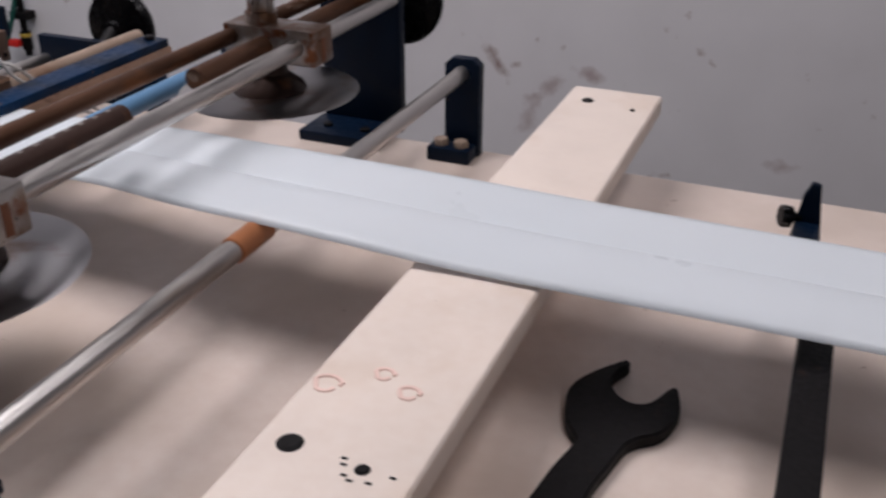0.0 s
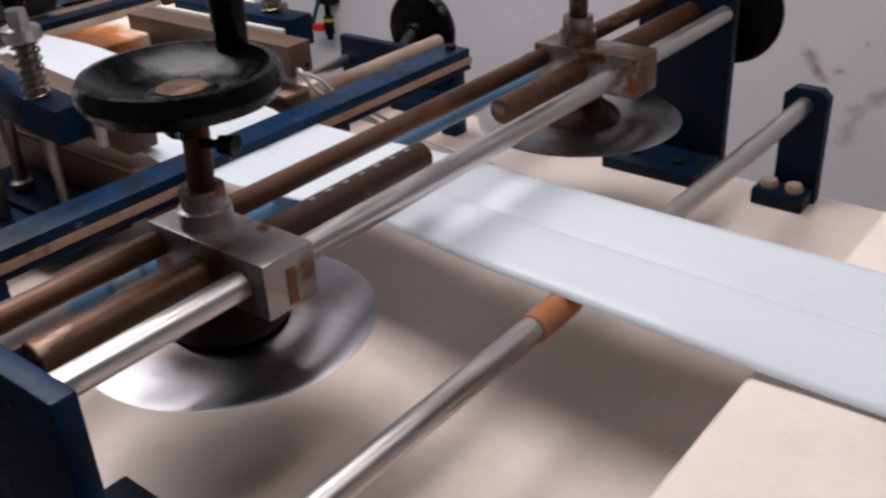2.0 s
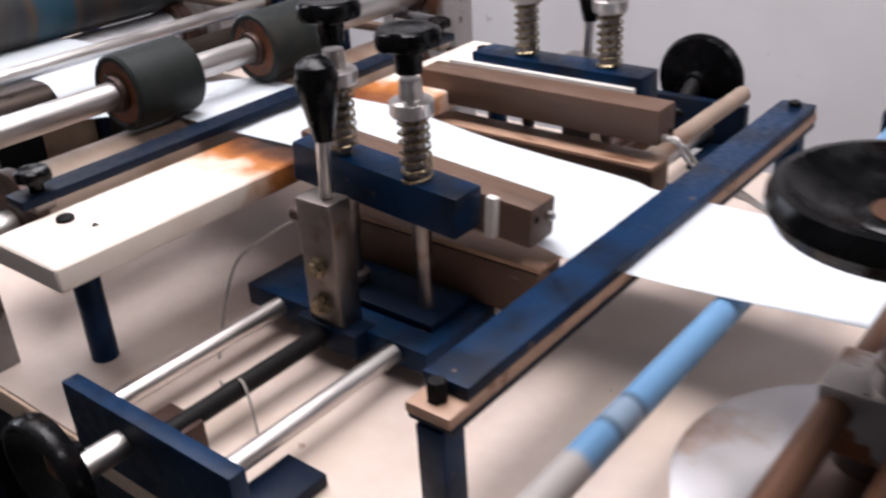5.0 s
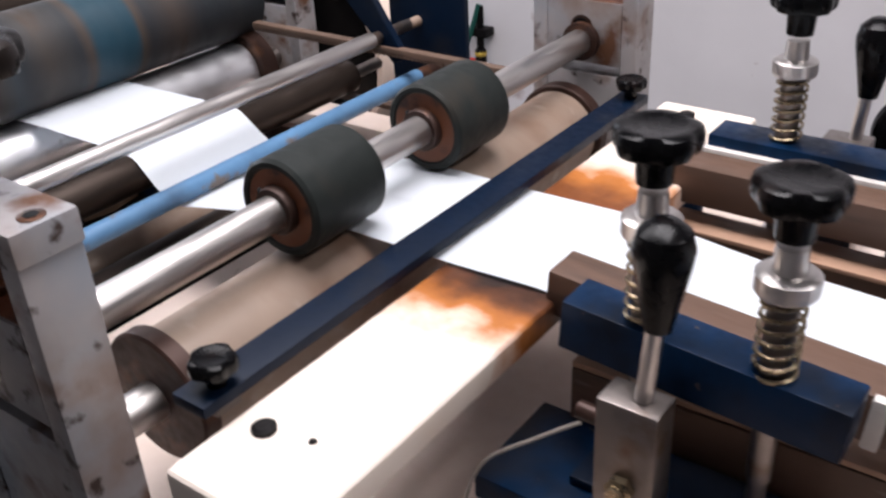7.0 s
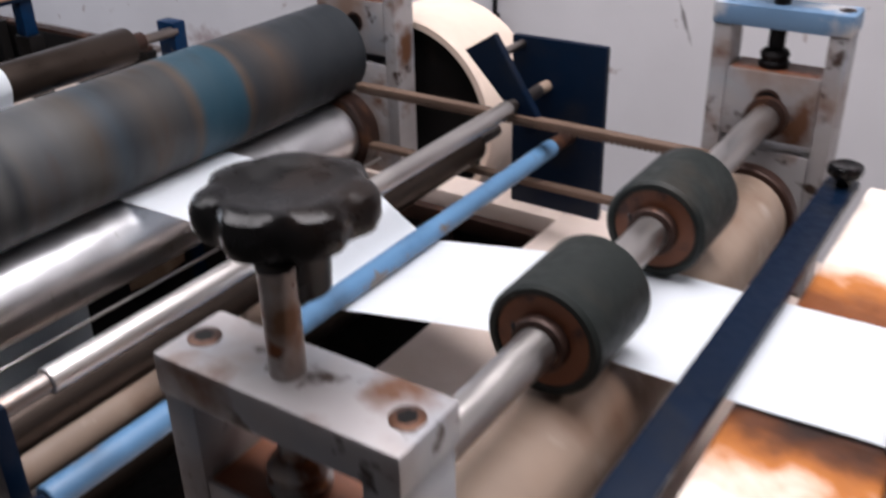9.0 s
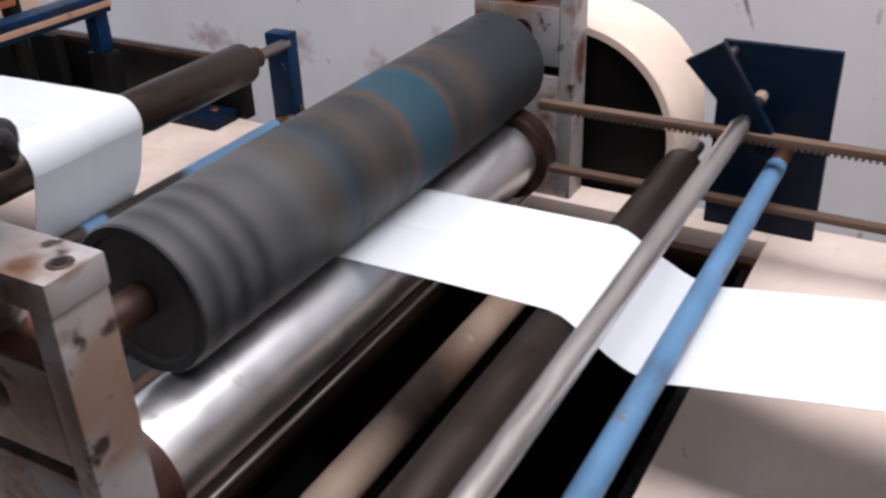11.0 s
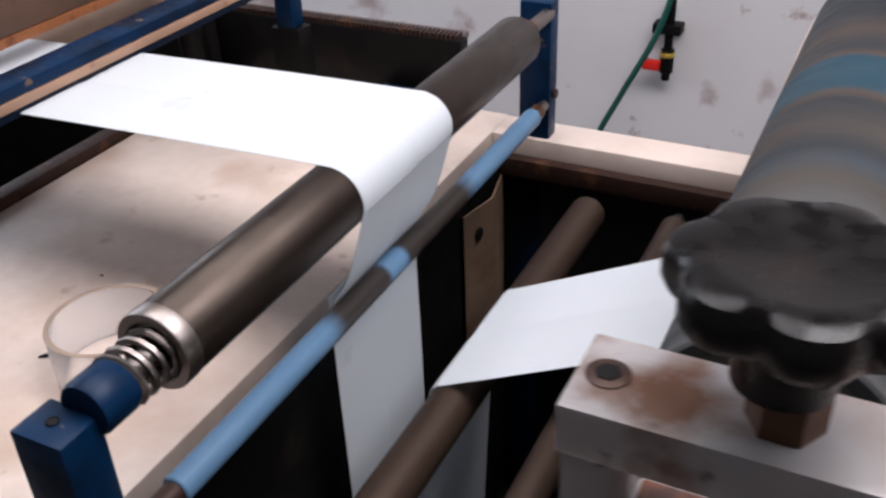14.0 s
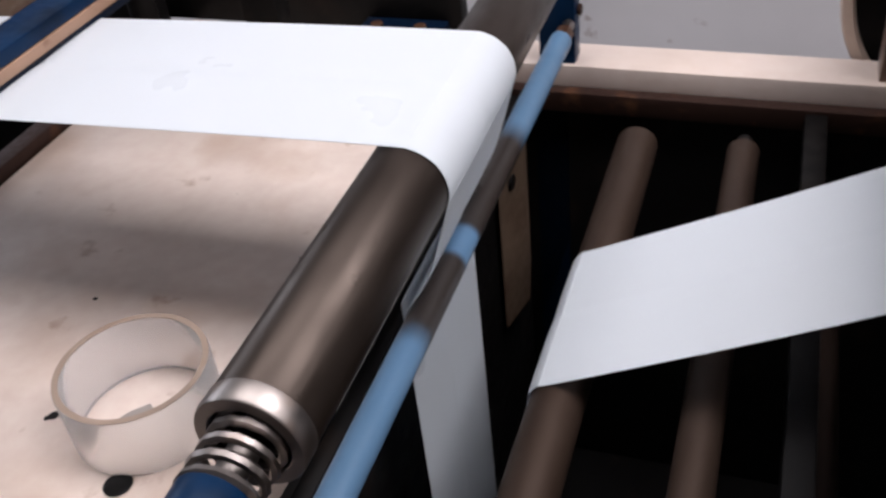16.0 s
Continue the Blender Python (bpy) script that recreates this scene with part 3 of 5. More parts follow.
WEB2 = [(-0.325, -0.6, -0.022, 0.128, 0), (-0.316, -0.35, -0.021, 0.13, 0), (-0.306, -0.2, -0.021, 0.131, 0), (-0.3004, -0.16, -0.021, 0.131, 0), (-0.2984, -0.1465, -0.021, 0.131, 0), (-0.2906, -0.1368, -0.021, 0.131, 0), (-0.278, -0.1312, -0.021, 0.131, 0),
        (-0.15, -0.068, -0.018, 0.134, 0), (-0.03, -0.0075, -0.012, 0.139, 0), (-0.008, 0.0035, -0.01, 0.14, 0), (0.014, 0.0075, -0.011, 0.14, 0), (0.19, 0.0105, -0.014, 0.14, 0), (0.214, 0.0095, -0.015, 0.14, 0), (0.228, 0.0055, -0.016, 0.138, 0),
        (0.275, -0.015, -0.026, 0.13, 0), (0.3035, -0.0195, -0.028, 0.126, 0), (0.335, -0.013, -0.029, 0.122, 0), (0.50, 0.031, -0.05, 0.09, 0), (0.547, 0.0365, -0.054, 0.085, 0), (0.66, 0.0365, -0.054, 0.085, 0),
        (0.76, 0.0355, -0.05, 0.088, 0), (0.86, 0.012, -0.038, 0.11, 0), (1.0, -0.004, -0.034, 0.126, 0), (1.03, -0.0115, -0.03, 0.131, 0), (1.10, -0.0115, -0.026, 0.131, 0.1), (1.165, -0.0115, -0.02, 0.133, 0.3),
        (1.3, 0.0, -0.024, 0.119, 0.9), (1.42, 0.004, -0.041, 0.109, 1), (1.5, 0.0052, -0.046, 0.105, 1), (1.58, 0.002, -0.046, 0.111, 1), (1.66, -0.005, -0.04, 0.123, 1), (1.75, -0.0068, -0.038, 0.123, 1), (2.0, -0.008, -0.034, 0.12, 1), (2.55, -0.012, -0.03, 0.115, 1)]


def web_mesh(rows):
    """Thin sheet along the rows; where it is full it is a flat tube of two panels with a crease between."""
    pts = smooth_path([(x, z, 0) for x, z, *_ in rows], 4)
    edges = smooth_path([(a, b, c) for *_, a, b, c in rows], 4)
    prof = [(0.0, 0.0), (0.008, 0.55), (0.03, 0.95), (0.12, 1.25), (0.3, 1.4), (0.43, 1.3), (0.475, 0.8), (0.495, 0.0), (0.52, -0.15), (0.545, 0.1), (0.6, 0.6), (0.75, 1.0), (0.92, 0.85), (0.985, 0.5), (1.0, 0.0)]
    bm = bmesh.new()
    layers = ([], [])
    for i, (p, e) in enumerate(zip(pts, edges)):
        d = (pts[min(i + 1, len(pts) - 1)] - pts[max(i - 1, 0)]).normalized()
        nx, nz = -d.y, d.x
        for k, layer in enumerate(layers):
            ring = []
            for u, h in prof:
                off = h * 0.0055 * max(e.z, 0.1) + 0.00015 * noise.noise((p.x * 7 + p.y * 7, u * 5, 3.0)) if k == 0 else -0.0004
                ring.append(bm.verts.new((p.x + nx * off, e.x + (e.y - e.x) * u, p.y + nz * off)))
            layer.append(ring)
    n = len(prof)
    top, low = layers
    for i in range(len(pts) - 1):
        for j in range(n - 1):
            bm.faces.new((top[i][j], top[i][j + 1], top[i + 1][j + 1], top[i + 1][j]))
            bm.faces.new((low[i][j], low[i + 1][j], low[i + 1][j + 1], low[i][j + 1]))
        for j in (0, n - 1):
            bm.faces.new((top[i][j], top[i + 1][j], low[i + 1][j], low[i][j]))
    for i in (0, len(pts) - 1):
        for j in range(n - 1):
            bm.faces.new((top[i][j], low[i][j], low[i][j + 1], top[i][j + 1]))
    return bm


web = thing("film_web", (-0.36, 0.05, TZ), "glossy white plastic film web running through the machine", "plastic film")
part("upper_run", web_mesh(WEB), M_WEB, web, angle=60)
part("folded_run", web_mesh(WEB2), M_WEB, web, "white film web folded to a flat tube", angle=60)

# ---- turned and moulded small parts ----


def star_knob(c, r, h, lobes=7, d=(0, 0, 1), hub=0.022, seg=84):
    m = axis_matrix(c, d)
    bm = bmesh.new()
    prof = [(0.0, h * 0.98, 0), (0.55, h * 0.95, 0), (0.62, h, 0), (0.84, h, 0.5), (0.95, h * 0.9, 0.9), (1.0, h * 0.7, 1), (1.0, h * 0.3, 1), (0.95, h * 0.08, 1), (0.82, 0, 0.8), (0.46, 0, 0), (0.44, -hub * 0.1, 0), (0.40, -hub, 0), (0.0, -hub, 0)]
    rings = []
    for k, z, am in prof:
        if k == 0:
            rings.append([bm.verts.new(m @ Vector((0, 0, z)))])
            continue
        ring = []
        for i in range(seg):
            a = 2 * math.pi * i / seg
            rr = r * k * (1 - am * 0.13 * (0.5 - 0.5 * math.cos(lobes * a)) ** 1.6)
            ring.append(bm.verts.new(m @ Vector((rr * math.cos(a), rr * math.sin(a), z))))
        rings.append(ring)
    for a, b in zip(rings, rings[1:]):
        for i in range(seg):
            j = (i + 1) % seg
            if len(a) == 1:
                bm.faces.new((a[0], b[i], b[j]))
            elif len(b) == 1:
                bm.faces.new((a[i], a[j], b[0]))
            else:
                bm.faces.new((a[i], a[j], b[j], b[i]))
    return bm


def hex_bolt(c, r, h, d=(0, 0, 1), bm=None):
    return lathe(c, d, [(0, 0), (r, 0), (r, h * 0.8), (r * 0.86, h), (0, h)], 6, bm)


def dish_wheel(parent, c, d, r, handle=None, name="hand_wheel"):
    """Dished hand wheel with hub disc and an optional grip."""
    w = part(name, lathe(c, d, [(0, -0.016), (0.2 * r, -0.016), (0.24 * r, -0.008), (0.75 * r, -0.002), (0.93 * r, 0.0), (r, 0.008), (r * 0.995, 0.014), (0.95 * r, 0.019), (0.88 * r, 0.0195), (0.82 * r, 0.016), (0.6 * r, 0.007), (0.36 * r, 0.004), (0.3 * r, 0.006), (0, 0.006)], 56), M_BLACK, parent, "glossy black dished hand wheel", 30)
    m = axis_matrix(c, d)
    part("hub_cap", lathe(m @ Vector((0, 0, 0.0058)), d, [(0, 0), (0.25 * r, 0), (0.25 * r, 0.0012), (0.1 * r, 0.0018), (0.07 * r, 0.001), (0, 0.001)], 32), M_RUSTY, w, "worn tan hub cap")
    if handle:
        part("grip", lathe(handle, d, [(0, 0), (0.006, 0), (0.006, 0.006), (0.0105, 0.008), (0.0125, 0.05), (0.012, 0.085), (0.008, 0.096), (0, 0.097)], 24), M_BLACK, w, "upright black tapered grip")
    return w


# ---- slitter unit with the two cutter discs ----
sl = thing("disc_slitter", (1.35, 0.05, TZ), "navy stand with two steel cutter discs on rods", "cutting unit")
for y0, y1, zt in ((-0.379, -0.364, 0.092), (0.468, 0.484, 0.16)):
    st = part("stand_plate", box(1.283, 1.434 if y0 < 0 else 1.398, y0, y1, TZ, zt, 0.002), M_BLUE if y0 < 0 else M_NAVY, sl, "navy painted upright plate")
    if y0 < 0:
        part("foot", box(1.283, 1.43, -0.3635, -0.278, TZ, TZ + 0.012, 0.002), M_NAVY, st)
    else:
        part("foot", box(1.281, 1.397, 0.396, 0.467, TZ, TZ + 0.014, 0.002), M_NAVY, st)
        for x in (1.31, 1.365):
            part("bolt", hex_bolt((x, 0.425, TZ + 0.014), 0.007, 0.004), M_BOLT, st)
part("front_rod", rod((1.388, -0.366, 0.066), (1.388, 0.468, 0.066), 0.0092), M_STEEL, sl, "bright ground steel rod")
part("rear_rod", rod((1.307, -0.366, 0.071), (1.307, 0.468, 0.071), 0.0088), M_RUSTY, sl, "rusty brown steel rod")
part("screw", rod((1.348, -0.186, 0.062), (1.348, -0.006, 0.062), 0.0115), M_DARKRUST, sl, "dark rusty threaded rod")
part("screw", rod((1.348, -0.345, 0.062), (1.348, -0.2, 0.062), 0.0115), M_RUSTY, sl, "rusty threaded rod")
part("screw", rod((1.348, 0.10, 0.064), (1.348, 0.468, 0.064), 0.0115), M_RUSTY, sl, "rusty threaded rod")
bm = bmesh.new()
for i in range(7):
    box(1.3475, 1.3505, -0.13 + i * 0.017, -0.125 + i * 0.017, 0.0728, 0.0739, 0, bm)
part("scale_mark", bm, M_GREYCORD, sl, "small pale scale marks")
for cy, cx, near, dy, dr, dz in ((-0.206, 1.322, True, -0.193, 0.104, 0.001), (0.247, 1.333, False, 0.255, 0.1015, 0.007)):
    bl = part("carriage_block", box(1.298, 1.410, cy - 0.021, cy + 0.021, 0.046, 0.085, 0.003), M_BLOCK, sl, "machined steel carriage block with rust stains")
    for dx in (1.388,):
        part("clamp_slot", box(dx + 0.0165, dx + 0.0225, cy - 0.004, cy + 0.004, 0.05, 0.075, 0.0005), M_BROWNHUB, bl)
    part("collar", lathe((1.335, cy, 0.085), (0, 0, 1), [(0, 0), (0.0175, 0), (0.0175, 0.012), (0.0145, 0.013), (0.0145, 0.026), (0, 0.026)], 28), M_BLOCK, bl, "rust-stained steel collar")
    part("stem", rod((1.335, cy, 0.105), (1.319 if near else 1.335, cy + (0.016 if near else 0), 0.154), 0.0088), M_RUSTY, bl, "rusty stem")
    for sx in (-1, 1):
        part("thumb_screw", lathe((1.335 + sx * 0.008, cy, 0.142), (sx, 0.35, 0), [(0, 0), (0.003, 0), (0.003, 0.014), (0.006, 0.014), (0.007, 0.025), (0, 0.026)], 14), M_BLACK, bl)
    part("disc_hub", lathe((cx, dy, 0.046), (0, 0, -1), [(0, 0), (0.02, 0), (0.022, 0.02), (0.04, 0.034), (0.043, 0.042), (0, 0.042)], 32), M_DARKRUST, sl, "rust-stained disc hub")
    part("cutter_disc", lathe((cx, dy, dz), (0, 0, -1), [(0, 0), (0.05, 0), (0.058, 0.0006), (dr - 0.0045, 0.0008), (dr, 0.0022), (dr - 0.0045, 0.0035), (0, 0.0035)], 72), M_DISC, sl, "round steel cutter disc with stained face", 20)
dish_wheel(sl, (1.318, -0.195, 0.163), (0, 0, 1), 0.064, (1.303, -0.139, 0.166))
dish_wheel(sl, (1.335, 0.25, 0.170), (0, 0, 1), 0.064, (1.32, 0.302, 0.173))
dish_wheel(sl, (1.36, 0.545, 0.045), (0, 1, 0), 0.062)
part("wheel_shaft", rod((1.36, 0.484, 0.045), (1.36, 0.532, 0.045), 0.008), M_DULL, sl)
bs = part("boss", lathe((1.335, -0.379, 0.058), (0, -1, 0), [(0, 0), (0.012, 0), (0.012, 0.008), (0.017, 0.01), (0.017, 0.03), (0, 0.03)], 28), M_STEEL, sl, "bright steel boss")
part("crank_knob", star_knob((1.295, -0.405, 0.062), 0.03, 0.014, 6, (0, -1, 0)), M_BLACK, sl, "black star knob")
part("knob_shaft", rod((1.295, -0.38, 0.062), (1.295, -0.41, 0.062), 0.005), M_DULL, sl)

# ---- cross rollers, bars and boards of the right-hand table ----
rb = thing("guide_rod", (1.5, 0.05, TZ), "long bright steel guide rod with copper sleeve", "guide rod")
part("rod", rod((1.5, -0.347, -0.006), (1.5, 0.428, -0.006), 0.0096), M_STEEL, rb)
part("sleeve", rod((1.5, -0.079, -0.006), (1.5, -0.03, -0.006), 0.0112), M_ORANGE, rb, "worn copper sleeve")
pf = part("post", prism([(-0.023, 0), (0.023, 0), (0.023, 0.118), (0.014, 0.126), (-0.014, 0.126), (-0.023, 0.118)], -0.008, 0.008, pose(1.5, 0.436, TZ, 90, 0, 0)), M_NAVY, rb, "navy painted post plate")
part("foot", box(1.465, 1.521, 0.397, 0.4275, TZ, TZ + 0.018, 0.002), M_NAVY, pf)
for x in (1.479, 1.506):
    part("bolt", hex_bolt((x, 0.412, TZ + 0.018), 0.0098, 0.0085), M_TAN, pf, "rusty tan hex bolt")
pn = part("post", prism([(-0.023, 0), (0.023, 0), (0.023, 0.116), (0.014, 0.126), (-0.014, 0.126), (-0.023, 0.116)], -0.008, 0.008, pose(1.492, -0.354, TZ, 90, 0, 0)), M_NAVY, rb, "navy painted post plate")
part("rod_screw", lathe((1.5, -0.362, -0.006), (0, -1, 0), [(0, 0), (0.006, 0), (0.006, 0.002), (0.004, 0.003), (0, 0.003)], 16), M_TAN, pn, "worn screw end")
part("foot", box(1.44, 1.514, -0.3455, -0.312, TZ, TZ + 0.016, 0.002), M_NAVY, pn)

br = thing("blue_roller", (1.165, 0.05, TZ), "light blue painted roller with black rings", "roller")
part("roller", rod((1.165, -0.318, -0.026), (1.165, 0.43, -0.026), 0.0118), M_BLUEROLL1, br)
part("end_shaft", rod((1.165, -0.345, -0.026), (1.165, -0.317, -0.026), 0.008), M_STEEL, br)
for y in (-0.338, 0.43):
    part("bracket", box(1.146, 1.184, y, y + 0.014, TZ, -0.006, 0.003), M_BLUE, br, "navy painted bracket")


def cross_bar(x0, x1, y0, y1, z, posts, label, strip=True, pedestal=False):
    b = thing("cross_bar", ((x0 + x1) / 2, (y0 + y1) / 2, TZ), label, "cross bar", "cross bars over the film")
    xm = (x0 + x1) / 2
    part("bar", box(x0, x1, y0 + 0.022, y1, z - 0.011, z, 0.0015), M_BLUE, b)
    if strip:
        part("lower_strip", box(x0 + 0.002, x1 + 0.001, y0, y1 + 0.004, z - 0.0205, z - 0.0115, 0.0015), M_TANJAW, b, "worn copper-brown lower strip")
        part("base_strip", box(x0, x1, y0 + 0.004, y1 + 0.002, z - 0.028, z - 0.021, 0.0012), M_NAVY, b)
    for y in posts:
        foot = TZ
        if pedestal and y > 0:
            foot = -0.004
            part("pedestal", box(xm - 0.02, xm + 0.02, y - 0.014, y + 0.014, TZ, foot - 0.0002, 0.002), M_PIT, b, "black steel pedestal")
        p = part("post", box(xm - 0.012, xm + 0.012, y - 0.012, y + 0.012, foot, z - 0.0285, 0.002), M_BLUE, b)
        part("bolt", hex_bolt((xm, y, z - 0.012 if y < 0 else z), 0.0075, 0.016 if y < 0 else 0.005), M_BOLT, p)
    return b


cross_bar(1.045, 1.084, -0.258, 0.402, 0.0, (-0.244, 0.388), "navy bar on a copper-brown strip above film")
cross_bar(-0.694, -0.662, -0.34, 0.385, 0.082, (-0.325, 0.37), "navy bar with brown strip on posts", pedestal=True)


def board(name, x0, x1, y0, y1, z0, z1, mat, posts, label, bolts):
    b = thing(name, ((x0 + x1) / 2, (y0 + y1) / 2, TZ), label, "board", "boards under the film")
    part("board", box(x0, x1, y0, y1, z0, z1, 0.005, seg=3), mat, b)
    for x, y in posts:
        part("post", rod((x, y, TZ), (x, y, z0), 0.0125), M_BLUE, b, "navy painted round post")
    for x, y, r, h in bolts:
        part("bolt", lathe((x, y, z1 - 0.001), (0, 0, 1), [(0, 0), (r, 0), (r, h), (r * 0.7, h + 0.0015), (0, h + 0.001)], 14), M_BOLT, b)
    return b


b1 = board("support_board", 1.637, 1.743, -0.335, 0.452, -0.034, -0.0105, M_BOARD, ((1.68, -0.27), (1.68, 0.41)), "cream painted board with bolts and pink marks", [(1.66, -0.263, 0.0085, 0.0015), (1.71, -0.268, 0.005, 0.001), (1.666, 0.401, 0.007, 0.0015), (1.721, 0.387, 0.003, 0.001)])
for x, y, r in ((1.652, -0.202, 0.0085), (1.705, -0.192, 0.0065), (1.682, -0.179, 0.006)):
    part("pink_mark", sweep([(x + r * math.cos(a) * (1 + 0.2 * math.sin(3 * a)), y + r * math.sin(a), -0.0115) for a in [i * 0.42 for i in range(15)]], 0.0023, 6), M_PINK, b1, "faint pink pencil ring")
bm = bmesh.new()
for x, y in ((1.696, -0.269), (1.700, -0.277), (1.705, -0.280), (1.716, -0.278), (1.727, -0.269), (1.694, -0.264)):
    box(x, x + 0.004, y, y + 0.002, -0.011, -0.0101, 0, bm)
part("scuff", bm, M_BOLT, b1)
b2 = board("support_board", 0.655, 0.755, -0.327, 0.345, 0.010, 0.0335, M_BURNT, ((0.672, -0.262), (0.70, 0.33)), "cream board burnt brown beside the film", [(0.680, -0.270, 0.008, 0.004), (0.693, 0.314, 0.008, 0.004), (0.712, -0.262, 0.003, 0.001)])
bar2 = thing("cross_bar", (0.634, 0.01, TZ), "navy flat bar with black knobs above film", "cross bar", "cross bars over the film")
part("bar", box(0.623, 0.652, -0.29, 0.31, 0.0415, 0.0505, 0.0015), M_NAVY, bar2)
for y in (-0.268, 0.293):
    part("spacer", box(0.627, 0.648, y - 0.01, y + 0.01, 0.0333, 0.0417, 0.001), M_DULL, bar2)
    part("clamp_knob", star_knob((0.640, y, 0.0605), 0.016, 0.011, 5, (0, 0, 1), 0.0105), M_BLACK, bar2, "small black star knob")
fb = thing("flat_bar", (1.937, 0.0, TZ), "black flat steel bar across the table on feet", "flat bar")
part("bar", box(1.929, 1.954, -0.42, 0.135, -0.040, -0.030, 0.0015), M_BOLT, fb)
part("arm", box(1.911, 1.9345, 0.10, 0.2305, -0.052, -0.0405, 0.0015), M_NAVY, fb)
part("end_plate", prism([(-0.028, -0.022), (0, -0.022), (-0.008, 0.036), (-0.016, 0.038), (-0.022, 0.024)], -0.004, 0.004, pose(1.937, 0.235, -0.040, 90, 0, 0), 0.001), M_NAVY, fb, "black pointed end plate")
part("end_knob", star_knob((1.908, 0.232, -0.038), 0.011, 0.011, 5, (-1, -0.35, 0.1), 0.01), M_BLACK, fb, "small black knob")
for x, y in ((1.937, -0.35), (1.923, 0.215)):
    part("foot", rod((x, y, TZ), (x, y, -0.045), 0.009), M_NAVY, fb)

wr = thing("open_end_wrench", (1.81, -0.05, TZ), "large black open-end wrench lying on the table", "wrench")
jaw = smooth_path([(1.791, -0.082, 0), (1.776, -0.06, 0), (1.768, -0.025, 0), (1.776, 0.002, 0), (1.797, 0.03, 0), (1.803, 0.034, 0), (1.806, 0.028, 0), (1.797, 0.006, 0), (1.803, -0.012, 0), (1.818, -0.022, 0), (1.832, -0.016, 0), (1.842, 0.006, 0), (1.847, 0.011, 0), (1.851, 0.004, 0), (1.856, -0.022, 0), (1.848, -0.05, 0), (1.833, -0.064, 0), (1.826, -0.074, 0)], 4)
part("wrench", prism([(p.x, p.y) for p in jaw] + [(1.815, -0.125), (1.785, -0.32), (1.753, -0.315), (1.782, -0.118)], TZ, TZ + 0.012, None, 0.0015), M_BOLT, wr)

# ---- heat sealing clamps either side of the film ----


def clamp_unit(far):
    s = -1 if far else 1
    y_mid = 0.0715

    def yy(y):
        return y if not far else 2 * y_mid - y

    up = 0.012 if far else 0.0

    def bx(x0, x1, y0, y1, z0, z1, bev=0.0015):
        a, b = sorted((yy(y0), yy(y1)))
        d = up if z1 > -0.02 else 0.0
        return box(x0, x1, a, b, z0 + d, z1 + d, bev)

    def slanted(bm):
        # the near jaw sits a little askew on its posts
        if not far:
            bm.transform(Matrix.Translation((0.96, 0, 0.03)) @ Matrix.Rotation(radians(4.2), 4, "Y") @ Matrix.Translation((-0.96, 0, -0.03)))
        return bm

    c = thing("sealing_clamp", (0.86, yy(-0.1), TZ), "navy sealing clamp with brown jaws on slide rods", "clamp", "sealing clamps")
    base = part("base_plate", bx(0.738, 0.98 if far else 0.962, -0.138, -0.04, -0.096, -0.074), M_BLUE, c)
    part("base_step", bx(0.80, 0.945, -0.11, -0.05, -0.0735, -0.066), M_NAVY, base)
    for x, mat, lab in ((0.782, M_STEEL, "bright steel slide rod"), (0.852, M_DARKRUST if far else M_BOLT, "dark adjusting screw"), (0.925, M_STEEL, "bright steel slide rod")):
        part("slide_rod", rod((x, yy(-0.345), -0.085), (x, yy(-0.12), -0.085), 0.0088), mat, c, lab)
    # Far end plate takes the darker navy to put shade on its near face.
    pl = part("end_plate", bx(0.772, 0.972, -0.354, -0.339, TZ, -0.048), M_NAVY if far else M_BLUE, c)
    part("foot", bx(0.93, 0.972, -0.338, -0.27, TZ, TZ + 0.012), M_NAVY, pl)
    part("nut_block", bx(0.822, 0.865, -0.335, -0.295, TZ, -0.083), M_DARKRUST, c, "brown nut block")
    part("spindle", rod((0.845 if not far else 0.88, yy(-0.34), -0.075), (0.845 if not far else 0.88, yy(-0.395), -0.075 if not far else -0.04), 0.011), M_BOLT if far else M_STEEL, c, "spindle end")
    dish_wheel(c, (0.835 if not far else 0.88, yy(-0.398), -0.068 if not far else -0.042), (0, -s, 0), 0.045 if not far else 0.06)
    part("jaw_beam", slanted(bx(0.757 if far else 0.783, 0.969, -0.104 if far else -0.099, -0.064, 0.018, 0.055, 0.002)), M_BLUE, c, "navy steel jaw beam")
    part("backing", slanted(bx(0.73 if far else 0.972, 0.965 if far else 0.982, -0.0635, -0.056, 0.008, 0.045, 0.001)), M_CORD, c, "pale insulating sheet")
    uj = part("upper_jaw", slanted(bx(0.715 if far else 0.748, 1.013, -0.0555, -0.020, 0.006, 0.042, 0.002)), M_JAW, c, "brown phenolic upper jaw")
    part("terminal", rod((1.0125, yy(-0.03), 0.024), (1.019, yy(-0.03), 0.024), 0.004, 12), M_STEEL, uj)
    part("screw_head", rod((1.0125, yy(-0.047), 0.026), (1.0142, yy(-0.047), 0.026), 0.003, 10), M_BOLT, uj)
    lj = part("lower_jaw", bx(0.735 if far else 0.765, 1.013, -0.047, -0.012, -0.073, -0.017 if far else -0.026, 0.002), M_JAW, c, "brown lower jaw")
    part("jaw_face", bx(0.735 if far else 0.765, 1.014, -0.046, -0.008, -0.0165 if far else -0.0255, -0.012 if far else -0.0205, 0.001), M_TANJAW, lj, "copper-brown jaw strip")
    part("terminal", rod((1.0125, yy(-0.03), -0.045), (1.018, yy(-0.03), -0.045), 0.004, 12), M_STEEL, lj)
